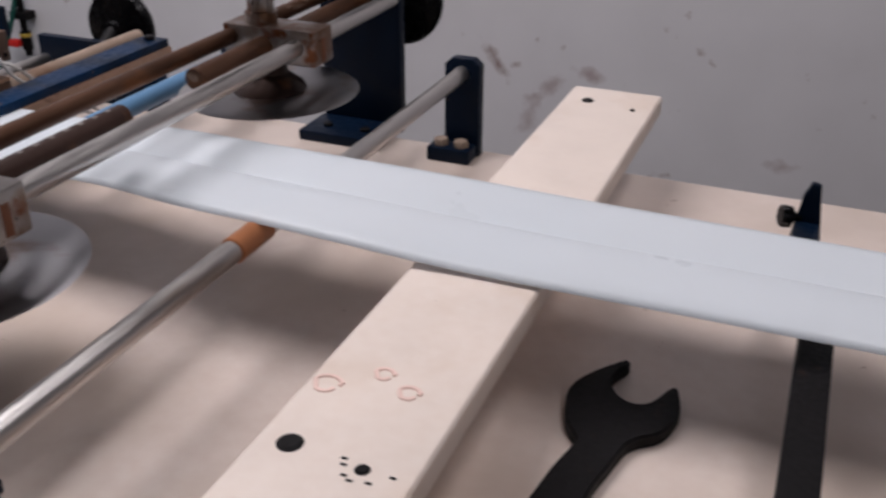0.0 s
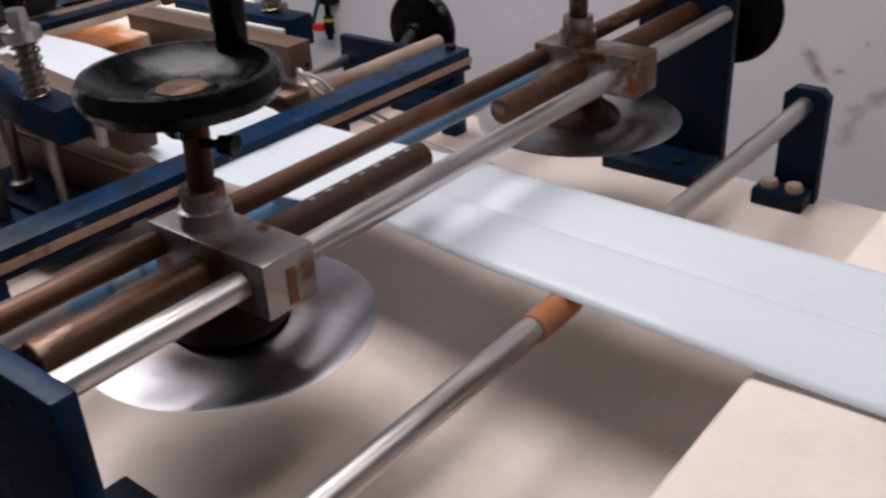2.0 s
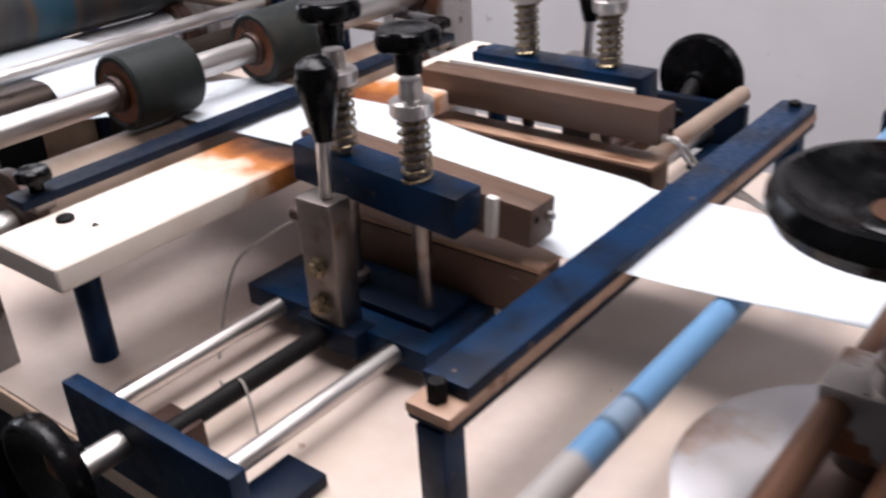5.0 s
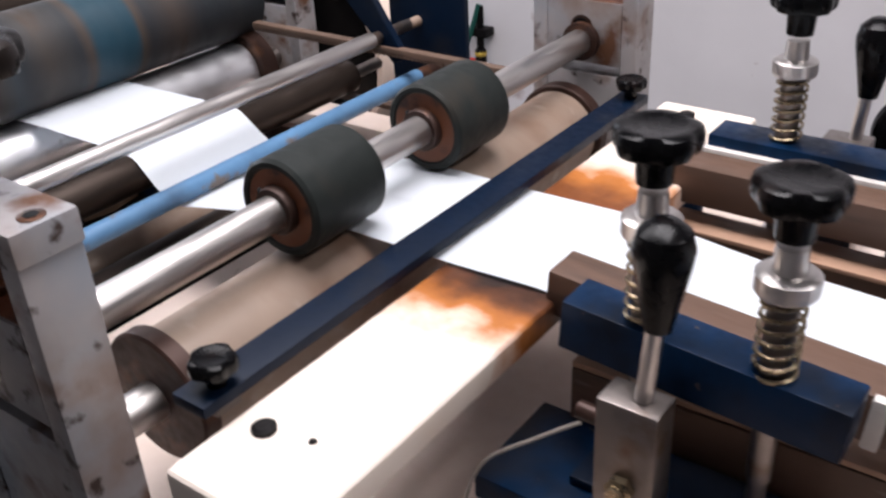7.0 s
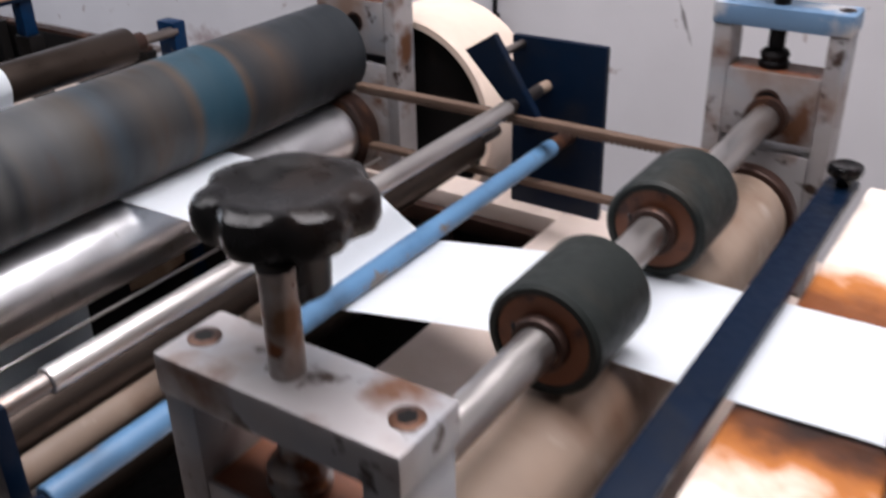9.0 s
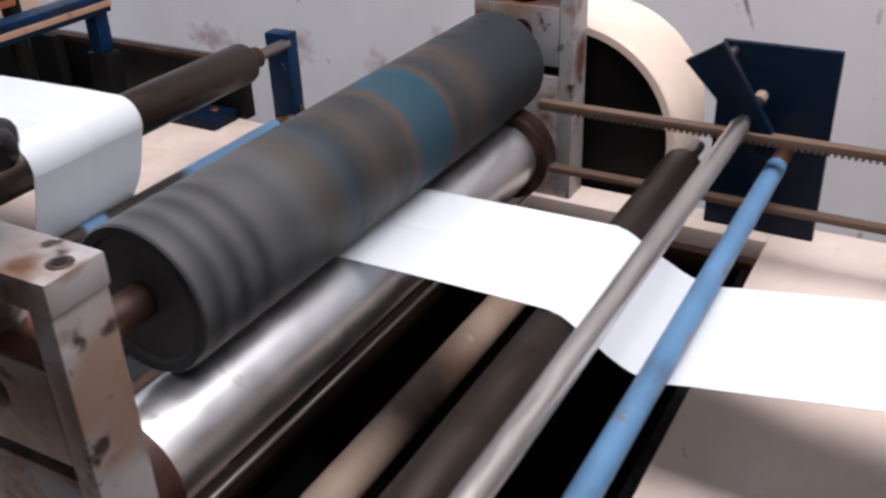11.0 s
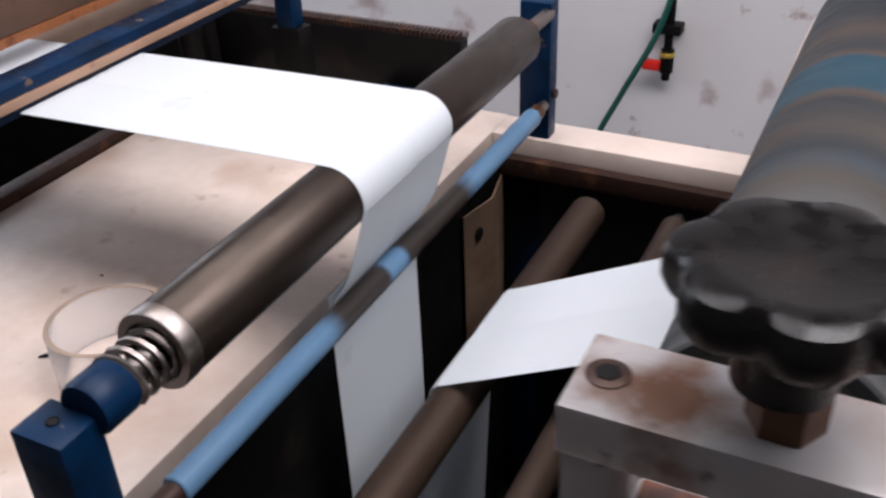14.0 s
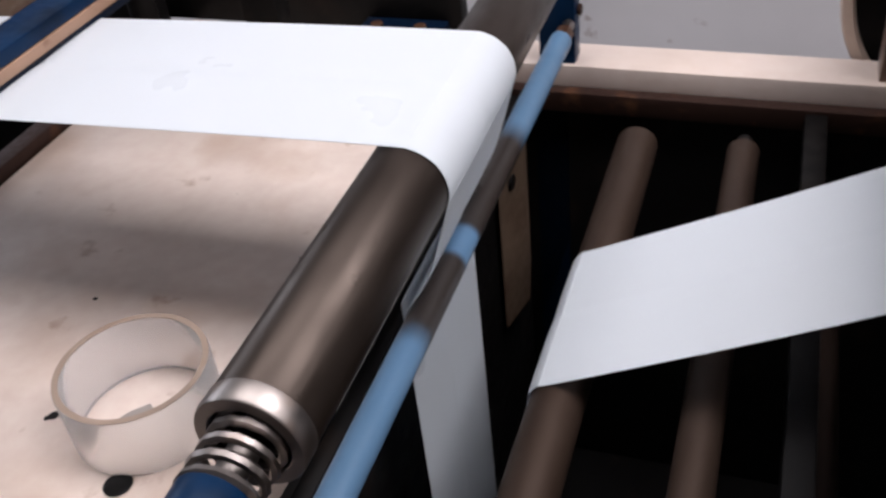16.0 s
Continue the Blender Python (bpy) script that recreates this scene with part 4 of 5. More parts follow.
    for x in (0.818 if far else 0.838, 0.921):
        y = yy(-0.086)
        up = 0.012 if far else 0.013 if x < 0.9 else 0.0
        p = part("guide_post", lathe((x, y, -0.074 + up), (0, 0, 1), [(0, -up - 0.001), (0.006, -up - 0.001), (0.006, 0), (0.012, 0), (0.012, 0.006), (0.0062, 0.008), (0.0062, 0.045), (0.008, 0.05), (0.008, 0.092), (0.0062, 0.092), (0.0062, 0.215), (0, 0.215)], 24), M_DULL, c, "dull steel guide post")
        part("spring", spring((x, y, 0.056 + up), (0, 0, 1), 0.058, 0.0125, 0.0015, 7), M_BRASS, p, "stained brass coil spring")
        part("sleeve", rod((x, y, 0.0555 + up), (x, y, 0.114 + up), 0.0095), M_DULL, p)
        part("cap", lathe((x, y, 0.113 + up), (0, 0, 1), [(0, 0), (0.017, 0), (0.0185, 0.002), (0.0185, 0.012), (0.016, 0.014), (0.01, 0.0145), (0.009, 0.03), (0, 0.03)], 28), M_STEEL, p, "bright steel spring cap")
        part("knob", star_knob((x, y, 0.168 + up), 0.027, 0.016, 5, (0, 0, 1), 0.02), M_BLACK, p, "black star knob")
    lv = part("lever_bracket", bx(0.838, 0.878, -0.150, -0.124, -0.074, 0.046, 0.002), M_DULL, c, "dull steel lever bracket")
    part("lever_foot", bx(0.825, 0.895, -0.154, -0.126, -0.0965, -0.0725), M_NAVY, lv)
    for z in (-0.052, -0.015):
        a, b = yy(-0.1535), yy(-0.165)
        part("nut", lathe((0.858, a + s * 0.004, z), (0, -s, 0), [(0, 0), (0.0095, 0), (0.0095, 0.006), (0.006, 0.007), (0.006, 0.012), (0, 0.012)], 6), M_BRASS, lv, "stained hex nut")
    part("side_screw", rod((0.82, yy(-0.138), 0.022), (0.839, yy(-0.138), 0.022), 0.006, 12), M_DARKRUST, lv)
    part("lever_rod", rod((0.863, yy(-0.137), 0.046), (0.868, yy(-0.136), 0.116), 0.0055), M_STEEL, lv, "steel lever rod")
    part("lever_grip", lathe((0.868, yy(-0.136), 0.098), (0, 0, 1), [(0, 0), (0.008, 0), (0.0105, 0.012), (0.0165, 0.042), (0.0175, 0.052), (0.015, 0.062), (0.008, 0.068), (0, 0.069)], 28), M_BLACK, lv, "glossy black lever grip")
    return c


clamp_unit(False)
cf = clamp_unit(True)
part("stud", rod((0.968, 0.19, -0.03), (0.968, 0.482, -0.03), 0.0105), M_TAN, cf, "tan coated stud")
part("ceramic_bead", box(0.80, 0.83, 0.158, 0.168, -0.0115, -0.004, 0.001), M_CORD, cf)
part("ceramic_bead", box(0.845, 0.855, 0.158, 0.168, -0.0115, -0.004, 0.001), M_CORD, cf)
wi = thing("heater_lead", (1.0, 0.2, 0.0), "loose white heater leads beside the clamp", "cable")
for k, q in enumerate(([(1.018, 0.175, 0.022), (1.028, 0.19, 0.012), (1.035, 0.22, -0.02), (1.06, 0.27, -0.06), (1.10, 0.31, -0.11)], [(1.018, 0.175, -0.045), (1.03, 0.2, -0.03), (1.05, 0.24, -0.05), (1.1, 0.3, -0.09), (1.17, 0.33, -0.112)], [(1.019, 0.173, 0.024), (1.035, 0.16, 0.03), (1.04, 0.18, 0.0), (1.07, 0.24, -0.05), (1.14, 0.29, -0.112)])):
    part("lead", sweep(smooth_path(q, 6), 0.0022, 7), M_CORD, wi)
wj = thing("thin_wire", (0.80, -0.2, TZ), "thin loose grey wire by the clamp rods", "cable")
part("wire", sweep(smooth_path([(0.826, -0.145, 0.018), (0.80, -0.155, 0.0), (0.765, -0.165, -0.03), (0.757, -0.18, -0.07), (0.762, -0.20, -0.112), (0.80, -0.23, -0.113), (0.86, -0.25, -0.075), (0.89, -0.265, -0.112)], 6), 0.0013, 6), M_GREYCORD, wj)

# ---- nip frame and nip rollers ----


def roller_frame(xc, y0, y1, z_top, label, z_block, far, hw=0.066):
    f = thing("roller_frame", (xc, (y0 + y1) / 2, TZ), label, "bearing frame", "bearing frames")
    part("top_plate", box(xc - hw, xc + hw, y0, y1, z_top - 0.021, z_top, 0.002), M_FRAMEBLUE if far else M_FRAME, f, "worn painted top plate")
    for a in (xc - hw + 0.002, xc + hw - 0.02):
        part("post", box(a, a + 0.018, y0 + 0.001, y1 - 0.001, TZ - 0.03, z_top - 0.0212, 0.0015), M_FRAME, f)
    bl = part("bearing_block", box(xc - hw + 0.0203, xc + hw - 0.0203, y0 + 0.001, y1 - 0.001, z_block - 0.07, z_block, 0.002), M_FRAME, f, "grey bearing block with rusty top")
    part("rust_patch", box(xc - hw + 0.0225, xc + hw - 0.0225, y0 + 0.003, y1 - 0.003, z_block, z_block + 0.0008, 0), M_BROWNHUB, bl)
    yo = y0 + 0.001
    oh = part("oil_ring", lathe((xc - 0.002, yo, z_block - 0.03), (0, -1, 0), [(0, -0.001), (0.0135, -0.001), (0.0135, 0.0006), (0.012, 0.001), (0, 0.001)], 28), M_DARKRUST, bl, "rusty rim of the oil hole")
    part("oil_hole", lathe((xc - 0.002, yo - 0.0009, z_block - 0.03), (0, -1, 0), [(0, 0), (0.0105, 0), (0.0105, 0.0004), (0, 0.0003)], 24), M_PIT, oh, "dark oil hole")
    part("lower_block", box(xc - hw + 0.0203, xc + hw - 0.0203, y0 + 0.002, y1 - 0.002, TZ - 0.03, z_block - 0.082, 0.002), M_FRAME, f)
    ym = (y0 + y1) / 2
    for dx in (0.011 - hw, hw - 0.011):
        cs = part("cap_screw", lathe((xc + dx, ym, z_top - 0.0005), (0, 0, 1), [(0, 0), (0.0078, 0), (0.0078, 0.001), (0.007, 0.0014), (0, 0.0012)], 20), M_DARKRUST, f, "rusty sunk cap screw")
        part("socket", lathe((xc + dx, ym, z_top + 0.0006), (0, 0, 1), [(0, 0), (0.0046, 0), (0.0046, 0.0006), (0, 0.0005)], 6), M_PIT, cs, "dark hexagon socket")
    sc = part("spindle", lathe((xc - 0.006, ym, z_block), (0, 0, 1), [(0, 0), (0.014, 0), (0.015, 0.006), (0.0125, 0.008), (0.0145, 0.014), (0.012, 0.018), (0.008, 0.02), (0.008, z_top - z_block + 0.05), (0, z_top - z_block + 0.05)], 28), M_BLOCK if not far else M_BOLT, f, "worn steel adjusting spindle")
    return f, sc, xc - 0.006, ym


f1, sc1, kx, ky = roller_frame(0.547, -0.354, -0.312, 0.186, "grey painted nip bearing frame with black knob", 0.123, False)
part("knob", star_knob((kx - 0.005, ky + 0.015, 0.246), 0.038, 0.019, 7, (0, 0, 1), 0.028), M_KNOB, sc1, "large worn black star knob")
f1b, sc1b, kx, ky = roller_frame(0.547, 0.36, 0.402, 0.186, "blue-topped nip bearing frame at the far side", 0.123, True)
part("knob", star_knob((kx, ky, 0.243), 0.036, 0.02, 7, (0, 0, 1), 0.03), M_KNOB, sc1b)
f2, sc2, kx, ky = roller_frame(-0.006, -0.337, -0.295, 0.172, "grey painted roller frame with large black knob", 0.111, False, 0.0735)
part("lock_nut", hex_bolt((kx, ky, 0.172), 0.0125, 0.022), M_RUSTY, sc2, "rusty hex lock nut")
part("knob", star_knob((kx - 0.003, ky, 0.214), 0.0395, 0.018, 7, (0, 0, 1), 0.026), M_KNOB, sc2, "large worn black star knob")
f2b, sc2b, kx, ky = roller_frame(-0.006, 0.405, 0.447, 0.186, "blue-topped roller frame at the far side", 0.123, True)
part("knob", star_knob((kx, ky, 0.243), 0.036, 0.02, 7, (0, 0, 1), 0.03), M_KNOB, sc2b)

SPIN = []


def roller(name, x, z, label, category, speed, group=""):
    t = thing(name, (x, 0.05, z), label, category, group)
    SPIN.append((t, x, 0.05, z, speed))
    return t


nip = roller("nip_roller", 0.547, 0.0785, "steel shaft with two dark rubber nip wheels", "roller", -370)
part("shaft", rod((0.547, -0.338, 0.0785), (0.547, 0.38, 0.0785), 0.0138), M_STEEL, nip, "bright steel shaft")
part("bearing_ring", lathe((0.547, 0.352, 0.0785), (0, 1, 0), [(0, 0), (0.021, 0), (0.021, 0.0085), (0, 0.0085)], 28), M_DARKRUST, nip)
for y0, y1 in ((-0.115, -0.032), (0.068, 0.15)):
    w = part("rubber_wheel", lathe((0.547, y0, 0.0785), (0, 1, 0), [(0.032, 0.003), (0.034, 0), (0.038, 0.0), (0.0405, 0.003), (0.0405, y1 - y0 - 0.003), (0.038, y1 - y0), (0.034, y1 - y0), (0.032, y1 - y0 - 0.003)], 56), M_RUBBER, nip, "dark green-black rubber tyre")
    part("core", lathe((0.547, y0 + 0.002, 0.0785), (0, 1, 0), [(0.0135, 0), (0.0325, 0), (0.0325, y1 - y0 - 0.004), (0.0135, y1 - y0 - 0.004)], 40), M_BROWNHUB, w, "reddish brown wheel core")
    part("clamp_collar", lathe((0.547, y0 - 0.012, 0.0785), (0, 1, 0), [(0.0137, 0.006), (0.0185, 0.006), (0.0195, 0.0075), (0.0195, 0.0145), (0.0137, 0.0145)], 32), M_DARKRUST, w, "dark brown clamp collar")
    part("set_screw", rod((0.547 + 0.008, y0 - 0.006, 0.0785 + 0.016), (0.547 + 0.0092, y0 - 0.002, 0.0785 + 0.0195), 0.002, 10), M_BOLT, w)
low = roller("lower_nip_roller", 0.547, -0.0105, "tan coated lower nip roller under the film", "roller", 350)
part("drum", rod((0.547, -0.240, -0.0105), (0.547, 0.31, -0.0105), 0.0455, 48), M_TAN, low)
for y in (-0.255, 0.31):
    part("end_flange", lathe((0.547, y, -0.0105), (0, 1, 0), [(0, 0), (0.05, 0), (0.052, 0.002), (0.052, 0.0145), (0, 0.0145)], 40), M_DARKRUST, low, "dark rusty end flange")
part("shaft", rod((0.547, -0.34, -0.0105), (0.547, 0.37, -0.0105), 0.015), M_STEEL, low)

# ---- film guides between nip and big roller ----
gd = roller("guide_roller", 0.270, 0.048, "bright steel guide roller in navy brackets", "roller", -420)
part("roller", rod((0.270, -0.286, 0.048), (0.270, 0.325, 0.048), 0.0098), M_STEEL, gd)
part("spindle", rod((0.270, -0.332, 0.048), (0.270, 0.40, 0.048), 0.0075), M_DULL, gd)
part("tip", rod((0.270, 0.352, 0.048), (0.270, 0.462, 0.048), 0.0068), M_TAN, gd)
gb = thing("guide_bracket", (0.27, 0.34, TZ), "navy tilted bracket plate and square side plate", "bracket")
part("side_plate", box(0.222, 0.345, 0.42, 0.43, TZ, 0.104, 0.0015), M_NAVY, gb)
tp = part("tilted_plate", prism([(0.205, 0.103), (0.242, 0.126), (0.308, 0.026), (0.290, 0.016)], -0.006, 0.006, pose(0, 0.345, 0, 90, 0, 0), 0.001), M_NAVY, gb, "navy tilted bracket plate")
part("tie", rod((0.236, 0.345, 0.095), (0.236, 0.421, 0.095), 0.005), M_DULL, tp)
part("near_plate", box(0.235, 0.289, -0.339, -0.325, TZ, 0.062, 0.002), M_NAVY, gb, "navy near bracket plate")
r2 = roller("blue_guide_rod", 0.3035, -0.008, "light blue painted guide rod above the film", "roller", 0)
part("rod", rod((0.3035, -0.325, -0.008), (0.3035, 0.37, -0.008), 0.0105), M_LBLUE, r2)
part("end", rod((0.3035, 0.37, -0.008), (0.3035, 0.42, -0.008), 0.009), M_DARKRUST, r2, "dark bare rod end")
part("bracket", box(0.302, 0.325, -0.3415, -0.326, TZ, 0.0, 0.002), M_NAVY, r2)
dr = roller("dark_guide_roller", 0.212, -0.0125, "dark brown steel guide roller under the film", "roller", 300)
part("roller", rod((0.212, -0.33, -0.0125), (0.212, 0.34, -0.0125), 0.021, 36), M_ROLL, dr)
part("shaft", rod((0.212, -0.40, -0.0125), (0.212, 0.40, -0.0125), 0.008), M_DULL, dr)
bt = thing("drive_belt", (0.25, 0.37, 0.02), "brown toothed drive belt along the far side", "belt")
bm = box(0.045, 0.50, 0.334, 0.347, 0.030, 0.038, 0.0012)
for i in range(70):
    box(0.047 + i * 0.0064, 0.0503 + i * 0.0064, 0.3342, 0.3468, 0.027, 0.0302, 0, bm)
part("belt", bm, M_BELT, bt)
part("return_run", box(0.06, 0.50, 0.334, 0.347, -0.046, -0.039, 0.0012), M_BELT, bt)

# ---- big rubber roller over the chromed roller ----
BX, BZ, BR_ = -0.0235, 0.062, 0.0603
big = roller("rubber_roller", BX, BZ, "large worn grey rubber roller with a blue band", "roller", -320)
part("rubber", lathe((BX, -0.205, BZ), (0, 1, 0), [(BR_ - 0.011, 0.004), (BR_ - 0.009, 0), (BR_ - 0.0015, 0.0), (BR_, 0.002), (BR_, 0.575), (BR_ - 0.002, 0.577), (BR_ - 0.01, 0.577)], 72), M_BIGROLL, big)
part("core", lathe((BX, -0.197, BZ), (0, 1, 0), [(0, 0), (BR_ - 0.0105, 0), (BR_ - 0.0105, 0.565), (0, 0.565)], 40), M_OILCORE, big, "dark oily brown core")
part("shaft", rod((BX, -0.325, BZ), (BX, 0.42, BZ), 0.014), M_DARKRUST, big)
chr_ = roller("chromed_roller", 0.003, -0.038, "polished chromed roller under the rubber roller", "roller", 380)
part("drum", rod((0.003, -0.262, -0.038), (0.003, 0.335, -0.038), 0.0415, 56), M_CHROME, chr_)
part("end_flange", lathe((0.003, -0.285, -0.038), (0, 1, 0), [(0, 0), (0.046, 0), (0.048, 0.002), (0.048, 0.022), (0, 0.022)], 40), M_DARKRUST, chr_, "dark rusty end flange")
part("end_flange", lathe((0.003, 0.336, -0.038), (0, 1, 0), [(0, 0), (0.052, 0), (0.054, 0.002), (0.054, 0.026), (0, 0.026)], 40), M_DARKRUST, chr_, "dark rusty end flange")
part("shaft", rod((0.003, -0.325, -0.038), (0.003, 0.41, -0.038), 0.014), M_DULL, chr_)
tn = thing("thin_rod", (0.028, 0.0, -0.089), "thin bright steel rod across the open frame", "rod")
part("rod", rod((0.028, -0.3845, -0.089), (0.028, 0.3995, -0.089), 0.0022, 12, 0.0004), M_STEEL, tn)
ts = roller("tan_cross_shaft", 0.032, -0.2, "tan coated cross shaft low in the frame", "roller", 250)
part("shaft", rod((0.032, -0.384, -0.2), (0.032, 0.40, -0.2), 0.021), M_TAN, ts)
for y in (-0.383, 0.385):
    part("end_collar", rod((0.032, y, -0.2), (0.032, y + 0.014, -0.2), 0.027), M_DARKRUST, ts)
ts2 = roller("dark_cross_shaft", 0.125, -0.18, "dark brown cross shaft low in the frame", "roller", 250)
part("shaft", rod((0.125, -0.384, -0.18), (0.125, 0.40, -0.18), 0.024, 36), M_ROLL, ts2)
for y in (-0.383, 0.385):
    part("end_collar", rod((0.125, y, -0.18), (0.125, y + 0.014, -0.18), 0.03), M_DARKRUST, ts2)
dm = thing("pulley_guard", (0.03, 0.53, FLOOR_Z), "cream painted round pulley guard with black face", "pulley guard")
part("drum", lathe((0.03, 0.455, -0.048), (0, 1, 0), [(0.128, 0.012), (0.131, 0), (0.140, 0), (0.142, 0.004), (0.142, 0.13), (0, 0.13)], 64), M_PULLEY, dm, angle=25)
part("face", lathe((0.03, 0.466, -0.048), (0, 1, 0), [(0, 0), (0.03, -0.004), (0.130, 0.0), (0.130, 0.004), (0, 0.004)], 48), M_PIT, dm, "black recessed face")
part("stand", box(0.0, 0.06, 0.50, 0.56, FLOOR_Z, -0.186, 0.002), M_NAVY, dm)

# ---- pull roller at the short table ----
PX, PZ = -0.3604, 0.0345
pr = roller("pull_roller", PX, PZ, "brown steel pull roller carrying the film", "roller", 520)
part("drum", lathe((PX, -0.229, PZ), (0, 1, 0), [(0.020, 0.002), (0.022, 0), (0.0258, 0.0), (0.0265, 0.001), (0.0265, 0.543), (0.0253, 0.547), (0, 0.547)], 56), M_ROLL, pr)
part("steel_lip", lathe((PX, -0.241, PZ), (0, 1, 0), [(0.0195, 0.001), (0.0205, 0.0), (0.0263, 0.0), (0.0271, 0.0012), (0.0271, 0.0125), (0.026, 0.0135), (0.0195, 0.0135), (0.0195, 0.001)], 56), M_DULL, pr, "bright worn steel lip")
part("inner_plug", rod((PX, -0.22, PZ), (PX, 0.30, PZ), 0.0195), M_PIT, pr)
part("shaft", rod((PX, -0.29, PZ), (PX, 0.41, PZ), 0.0075), M_DULL, pr)
part("far_neck", rod((PX, 0.318, PZ), (PX, 0.345, PZ), 0.014), M_DARKRUST, pr)
ps = thing("pull_roller_stand", (-0.36, 0.05, TZ), "navy brackets with coil spring at the pull roller", "bracket")
part("spring", spring((PX, -0.272, PZ), (0, 1, 0), 0.054, 0.0165, 0.0026, 6), M_DULL, ps, "steel coil spring")
part("collar", lathe((PX, -0.297, PZ), (0, 1, 0), [(0.0076, 0), (0.0165, 0), (0.0178, 0.003), (0.0178, 0.024), (0.0165, 0.027), (0.0076, 0.027)], 36), M_BLUE, ps, "navy painted collar")
part("near_bracket", box(-0.389, -0.352, -0.324, -0.294, TZ, 0.033, 0.002), M_BLUE, ps)
part("bracket_screw", rod((-0.372, -0.309, 0.0325), (-0.372, -0.309, 0.0335), 0.004, 12), M_PIT, ps)
part("bracket_foot", box(-0.43, -0.345, -0.36, -0.25, TZ - 0.03, TZ, 0.002), M_NAVY, ps)
fbk = part("far_bracket", box(-0.392, -0.355, 0.402, 0.426, TZ, 0.048, 0.002), M_BLUE, ps)
part("screw", rod((-0.355, 0.414, -0.06), (-0.350, 0.414, -0.06), 0.006, 12), M_DARKRUST, fbk)
r3 = thing("blue_guide_rod", (-0.361, 0.05, TZ), "light blue guide rod with worn dark stretch", "roller")
part("rod", rod((-0.361, -0.25, -0.071), (-0.361, 0.366, -0.071), 0.0108), M_BLUEROD3, r3)
part("end_nut", hex_bolt((-0.361, 0.366, -0.071), 0.0095, 0.02, (0, 1, 0)), M_RUSTY, r3, "rusty end nut")
part("end_pin", rod((-0.361, 0.384, -0.071), (-0.361, 0.403, -0.071), 0.006), M_DULL, r3)
part("near_end", rod((-0.361, -0.375, -0.071), (-0.361, -0.249, -0.071), 0.0085), M_DARKRUST, r3)
part("near_bracket", box(-0.376, -0.346, -0.39, -0.374, TZ, -0.052, 0.002), M_NAVY, r3)
for x, z, r, y1 in ((-0.279, -0.155, 0.0195, 0.328), (-0.181, -0.147, 0.0145, 0.318), (-0.10, -0.25, 0.018, 0.335)):
    t = roller("feed_roller", x, z, "dull brown feed roller low in the frame", "roller", 300, "feed rollers")
    part("drum", rod((x, -0.36, z), (x, y1, z), r, 36), M_FEED, t)
    part("shaft", rod((x, -0.386, z), (x, y1 + 0.02, z), 0.007), M_PIT, t)
fp = thing("foot_plate", (-0.553, 0.425, TZ), "navy steel foot plate bolted on the short table", "bracket")
part("plate", box(-0.6, -0.505, 0.395, 0.4525, TZ, TZ + 0.016, 0.002), M_NAVY, fp)
for x in (-0.58, -0.53):
    part("bolt", hex_bolt((x, 0.428, TZ + 0.016), 0.0075, 0.005), M_RUSTY, fp, "worn hex bolt")
tape = thing("tape_roll", (-0.528, -0.128, TZ), "nearly used clear packing tape roll on the table", "tape")
part("tape", lathe((-0.528, -0.128, TZ), (0, 0, 1), [(0.0455, 0.0005), (0.0495, 0.0), (0.050, 0.001), (0.050, 0.047), (0.0495, 0.048), (0.0455, 0.0475), (0.045, 0.046), (0.045, 0.001), (0.0455, 0.0005)], 64), M_TAPE, tape, angle=40)
part("rim", lathe((-0.528, -0.128, TZ + 0.0478), (0, 0, 1), [(0.0455, 0), (0.0495, 0), (0.0495, 0.0006), (0.0455, 0.0006), (0.0455, 0)], 64), M_TAN, tape, "tan cut edge of the tape")
part("torn_end", prism([(-0.553, -0.143), (-0.545, -0.128), (-0.535, -0.118), (-0.531, -0.121), (-0.538, -0.132), (-0.541, -0.14)], TZ + 0.0003, TZ + 0.0012, None, 0), M_GREYCORD, tape, "grey torn end of tape")
hl = part("bolt_hole", lathe((-0.518, -0.183, TZ), (0, 0, 1), [(0, 0.0003), (0.0085, 0.0003), (0.0095, 0.0006), (0.0085, 0.001), (0.0075, 0.0004), (0, 0.0004)], 24), M_PIT, left_table, "round dark bolt hole")
for x, y, r in ((-0.596, -0.143, 0.004), (-0.590, -0.140, 0.003), (-0.599, -0.146, 0.0025), (-0.64, -0.03, 0.002), (-0.50, 0.05, 0.0018), (-0.61, -0.19, 0.0025), (-0.66, -0.2, 0.002)):
    part("speck", lathe((x, y, TZ), (0, 0, 1), [(0, 0.0004), (r, 0.0004), (r * 0.8, 0.0008), (0, 0.0008)], 9), M_BOLT, left_table, "small dark speck of dirt")

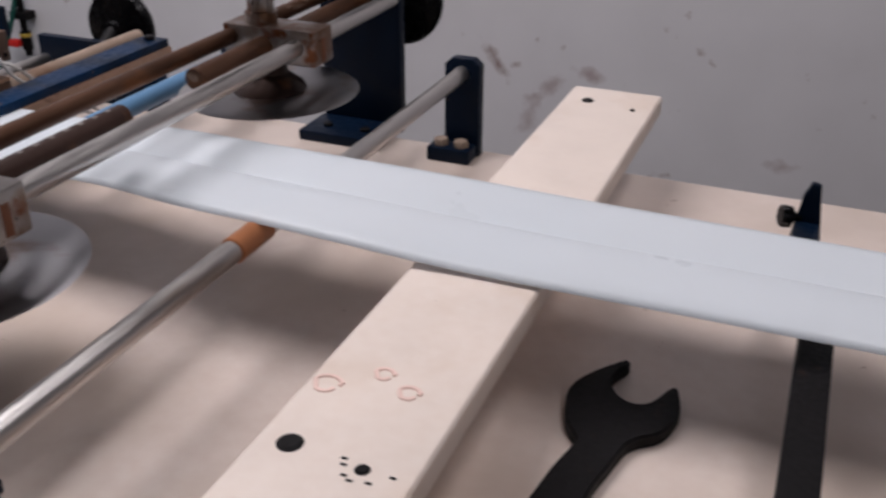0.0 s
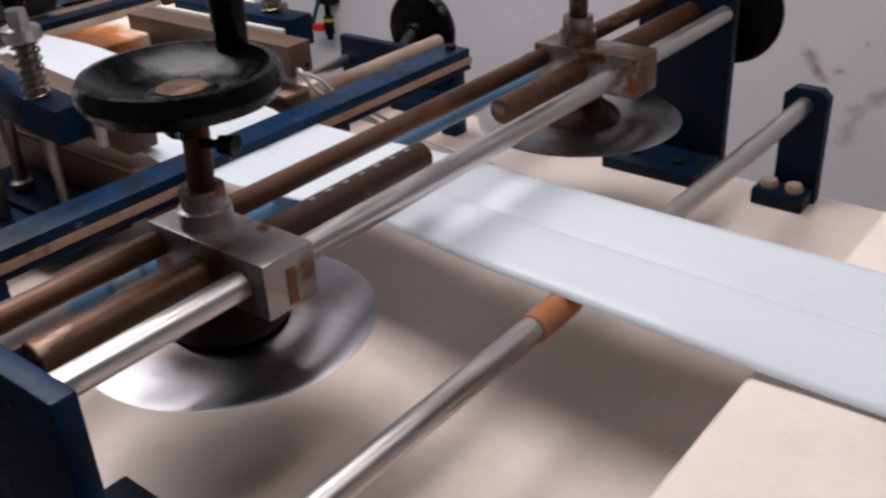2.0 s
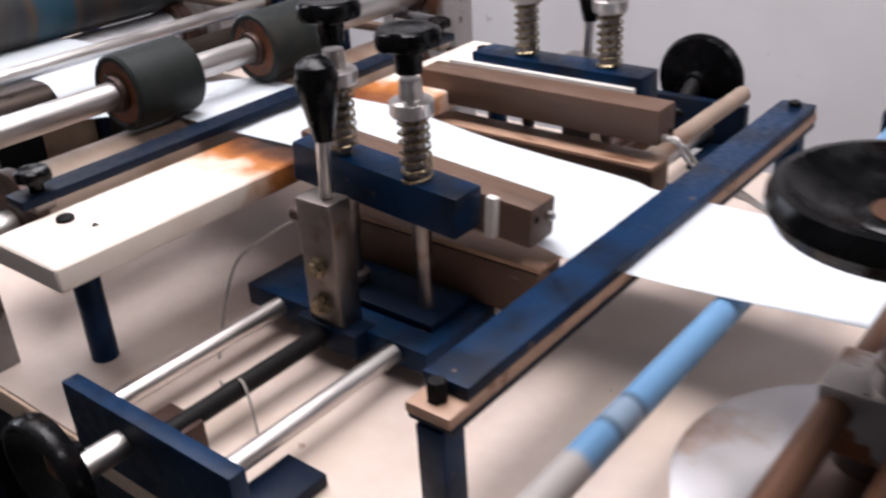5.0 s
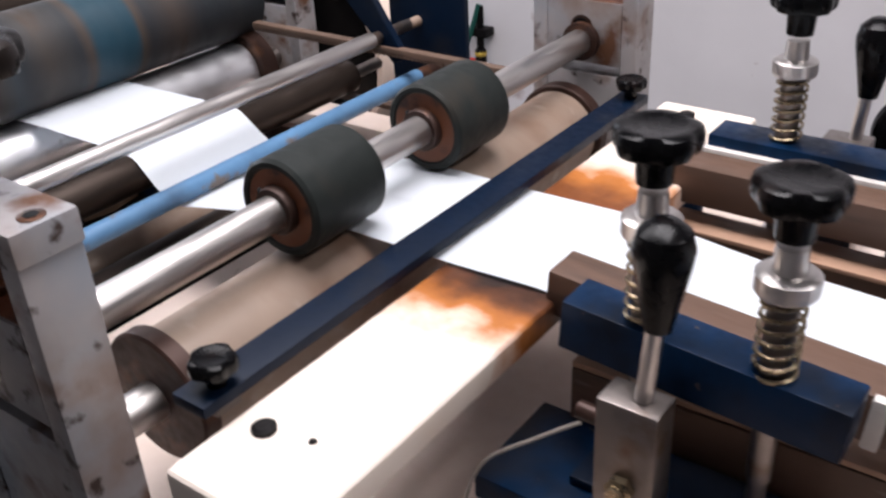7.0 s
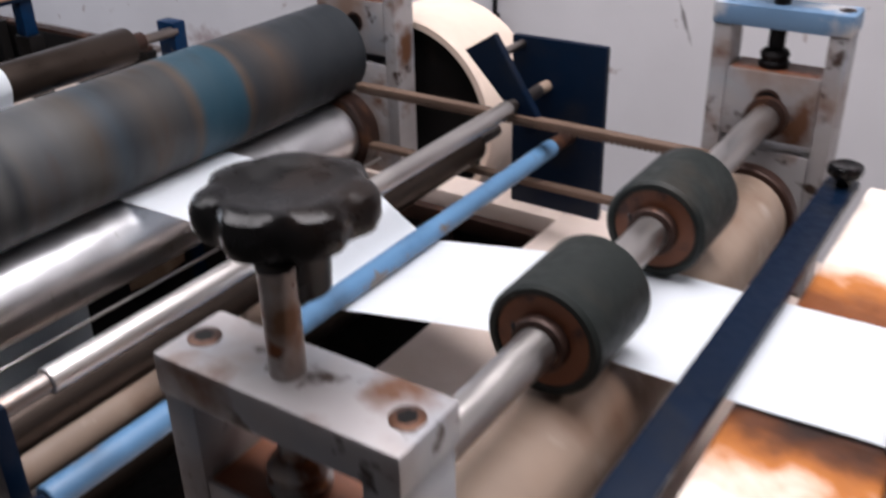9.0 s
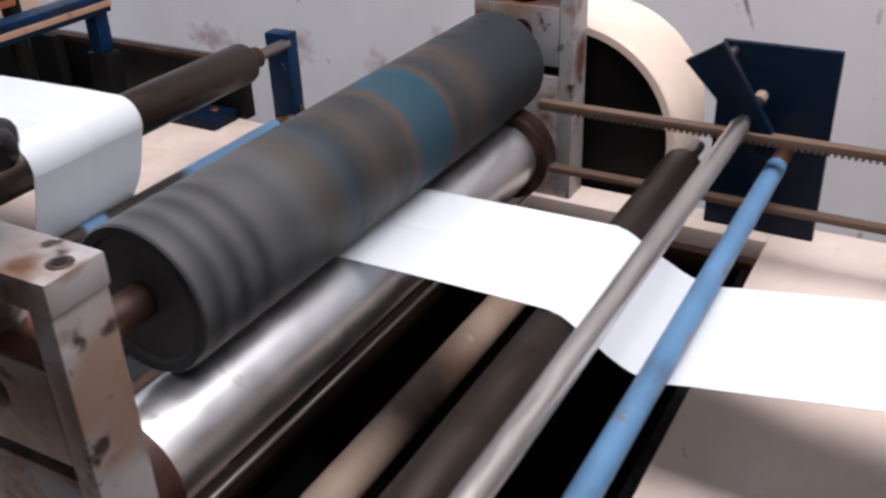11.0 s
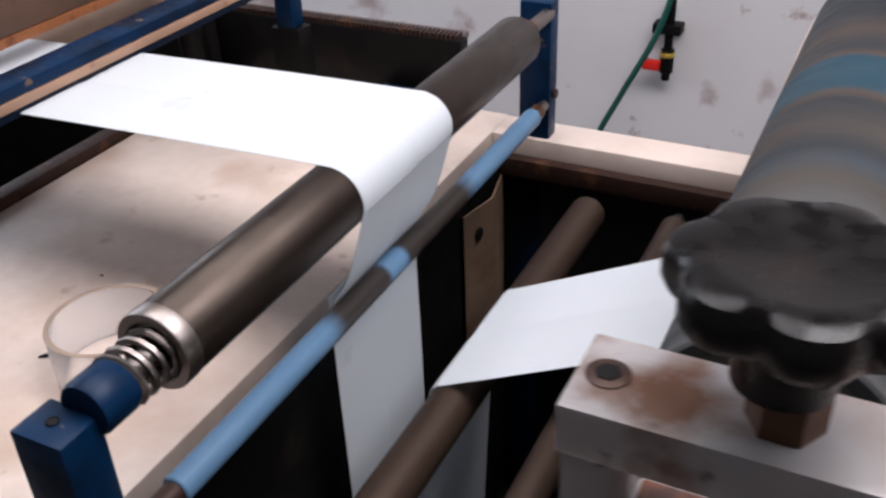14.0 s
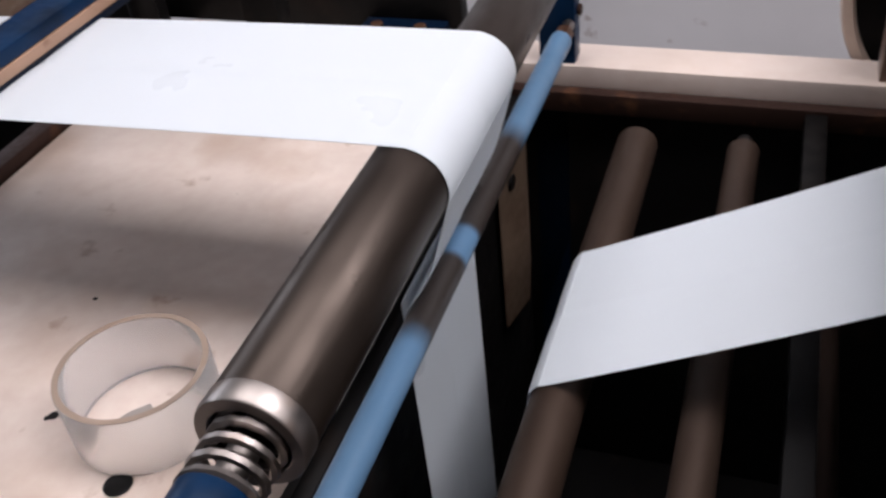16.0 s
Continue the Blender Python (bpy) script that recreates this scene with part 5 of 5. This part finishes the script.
# ---- on the far wall ----
tx, tz = -0.53, -0.515
tap = thing("wall_tap", (tx, WALL_Y, tz), "black wall tap with red handle and hose", "tap")
part("pipe", rod((tx, WALL_Y - 0.03, tz - 0.05), (tx, WALL_Y - 0.03, tz + 0.16), 0.011), M_PIT, tap)
part("wall_clip", box(tx - 0.04, tx + 0.03, WALL_Y - 0.045, WALL_Y, tz + 0.07, tz + 0.095, 0.003), M_BOLT, tap)
part("valve", rod((tx, WALL_Y - 0.03, tz - 0.03), (tx, WALL_Y - 0.03, tz + 0.03), 0.017), M_PIT, tap)
part("ring", rod((tx, WALL_Y - 0.03, tz + 0.012), (tx, WALL_Y - 0.03, tz + 0.024), 0.0185), M_YELLOW, tap)
part("handle", box(tx - 0.055, tx - 0.012, WALL_Y - 0.06, WALL_Y - 0.035, tz - 0.02, tz + 0.004, 0.005), M_RED, tap, "red lever handle")
part("hose", sweep(smooth_path([(tx, WALL_Y - 0.035, tz + 0.165), (tx - 0.03, WALL_Y - 0.05, tz + 0.06), (tx - 0.1, WALL_Y - 0.06, tz - 0.09), (tx - 0.17, WALL_Y - 0.06, tz - 0.25), (tx - 0.2, WALL_Y - 0.06, FLOOR_Z + 0.02)], 6), 0.008, 8), M_GREEN, tap, "dark green hose")
cab = thing("wall_cable", (-0.6, WALL_Y, -0.1), "thin black cable hanging down the wall", "cable")
part("cable", sweep(smooth_path([(-0.56, WALL_Y - 0.02, 0.9), (-0.565, WALL_Y - 0.02, 0.3), (-0.57, WALL_Y - 0.02, -0.02), (-0.575, WALL_Y - 0.02, -0.26)], 5), 0.007, 8), M_PIT, cab)
part("plug", rod((-0.575, WALL_Y - 0.02, -0.26), (-0.575, WALL_Y - 0.02, -0.31), 0.014), M_PIT, cab)
part("wall_clip", box(-0.585, -0.555, WALL_Y - 0.03, WALL_Y, -0.2, -0.185, 0.002), M_BOLT, cab)


def motions():
    for t, x, y, z, speed in SPIN:
        if speed:
            step = 0.2 if abs(speed) < 430 else 0.1
            walk(t, [(i * step, pose(x, y, z, 0, speed * i * step, 0)) for i in range(int(round(16 / step)) + 1)])


motions()
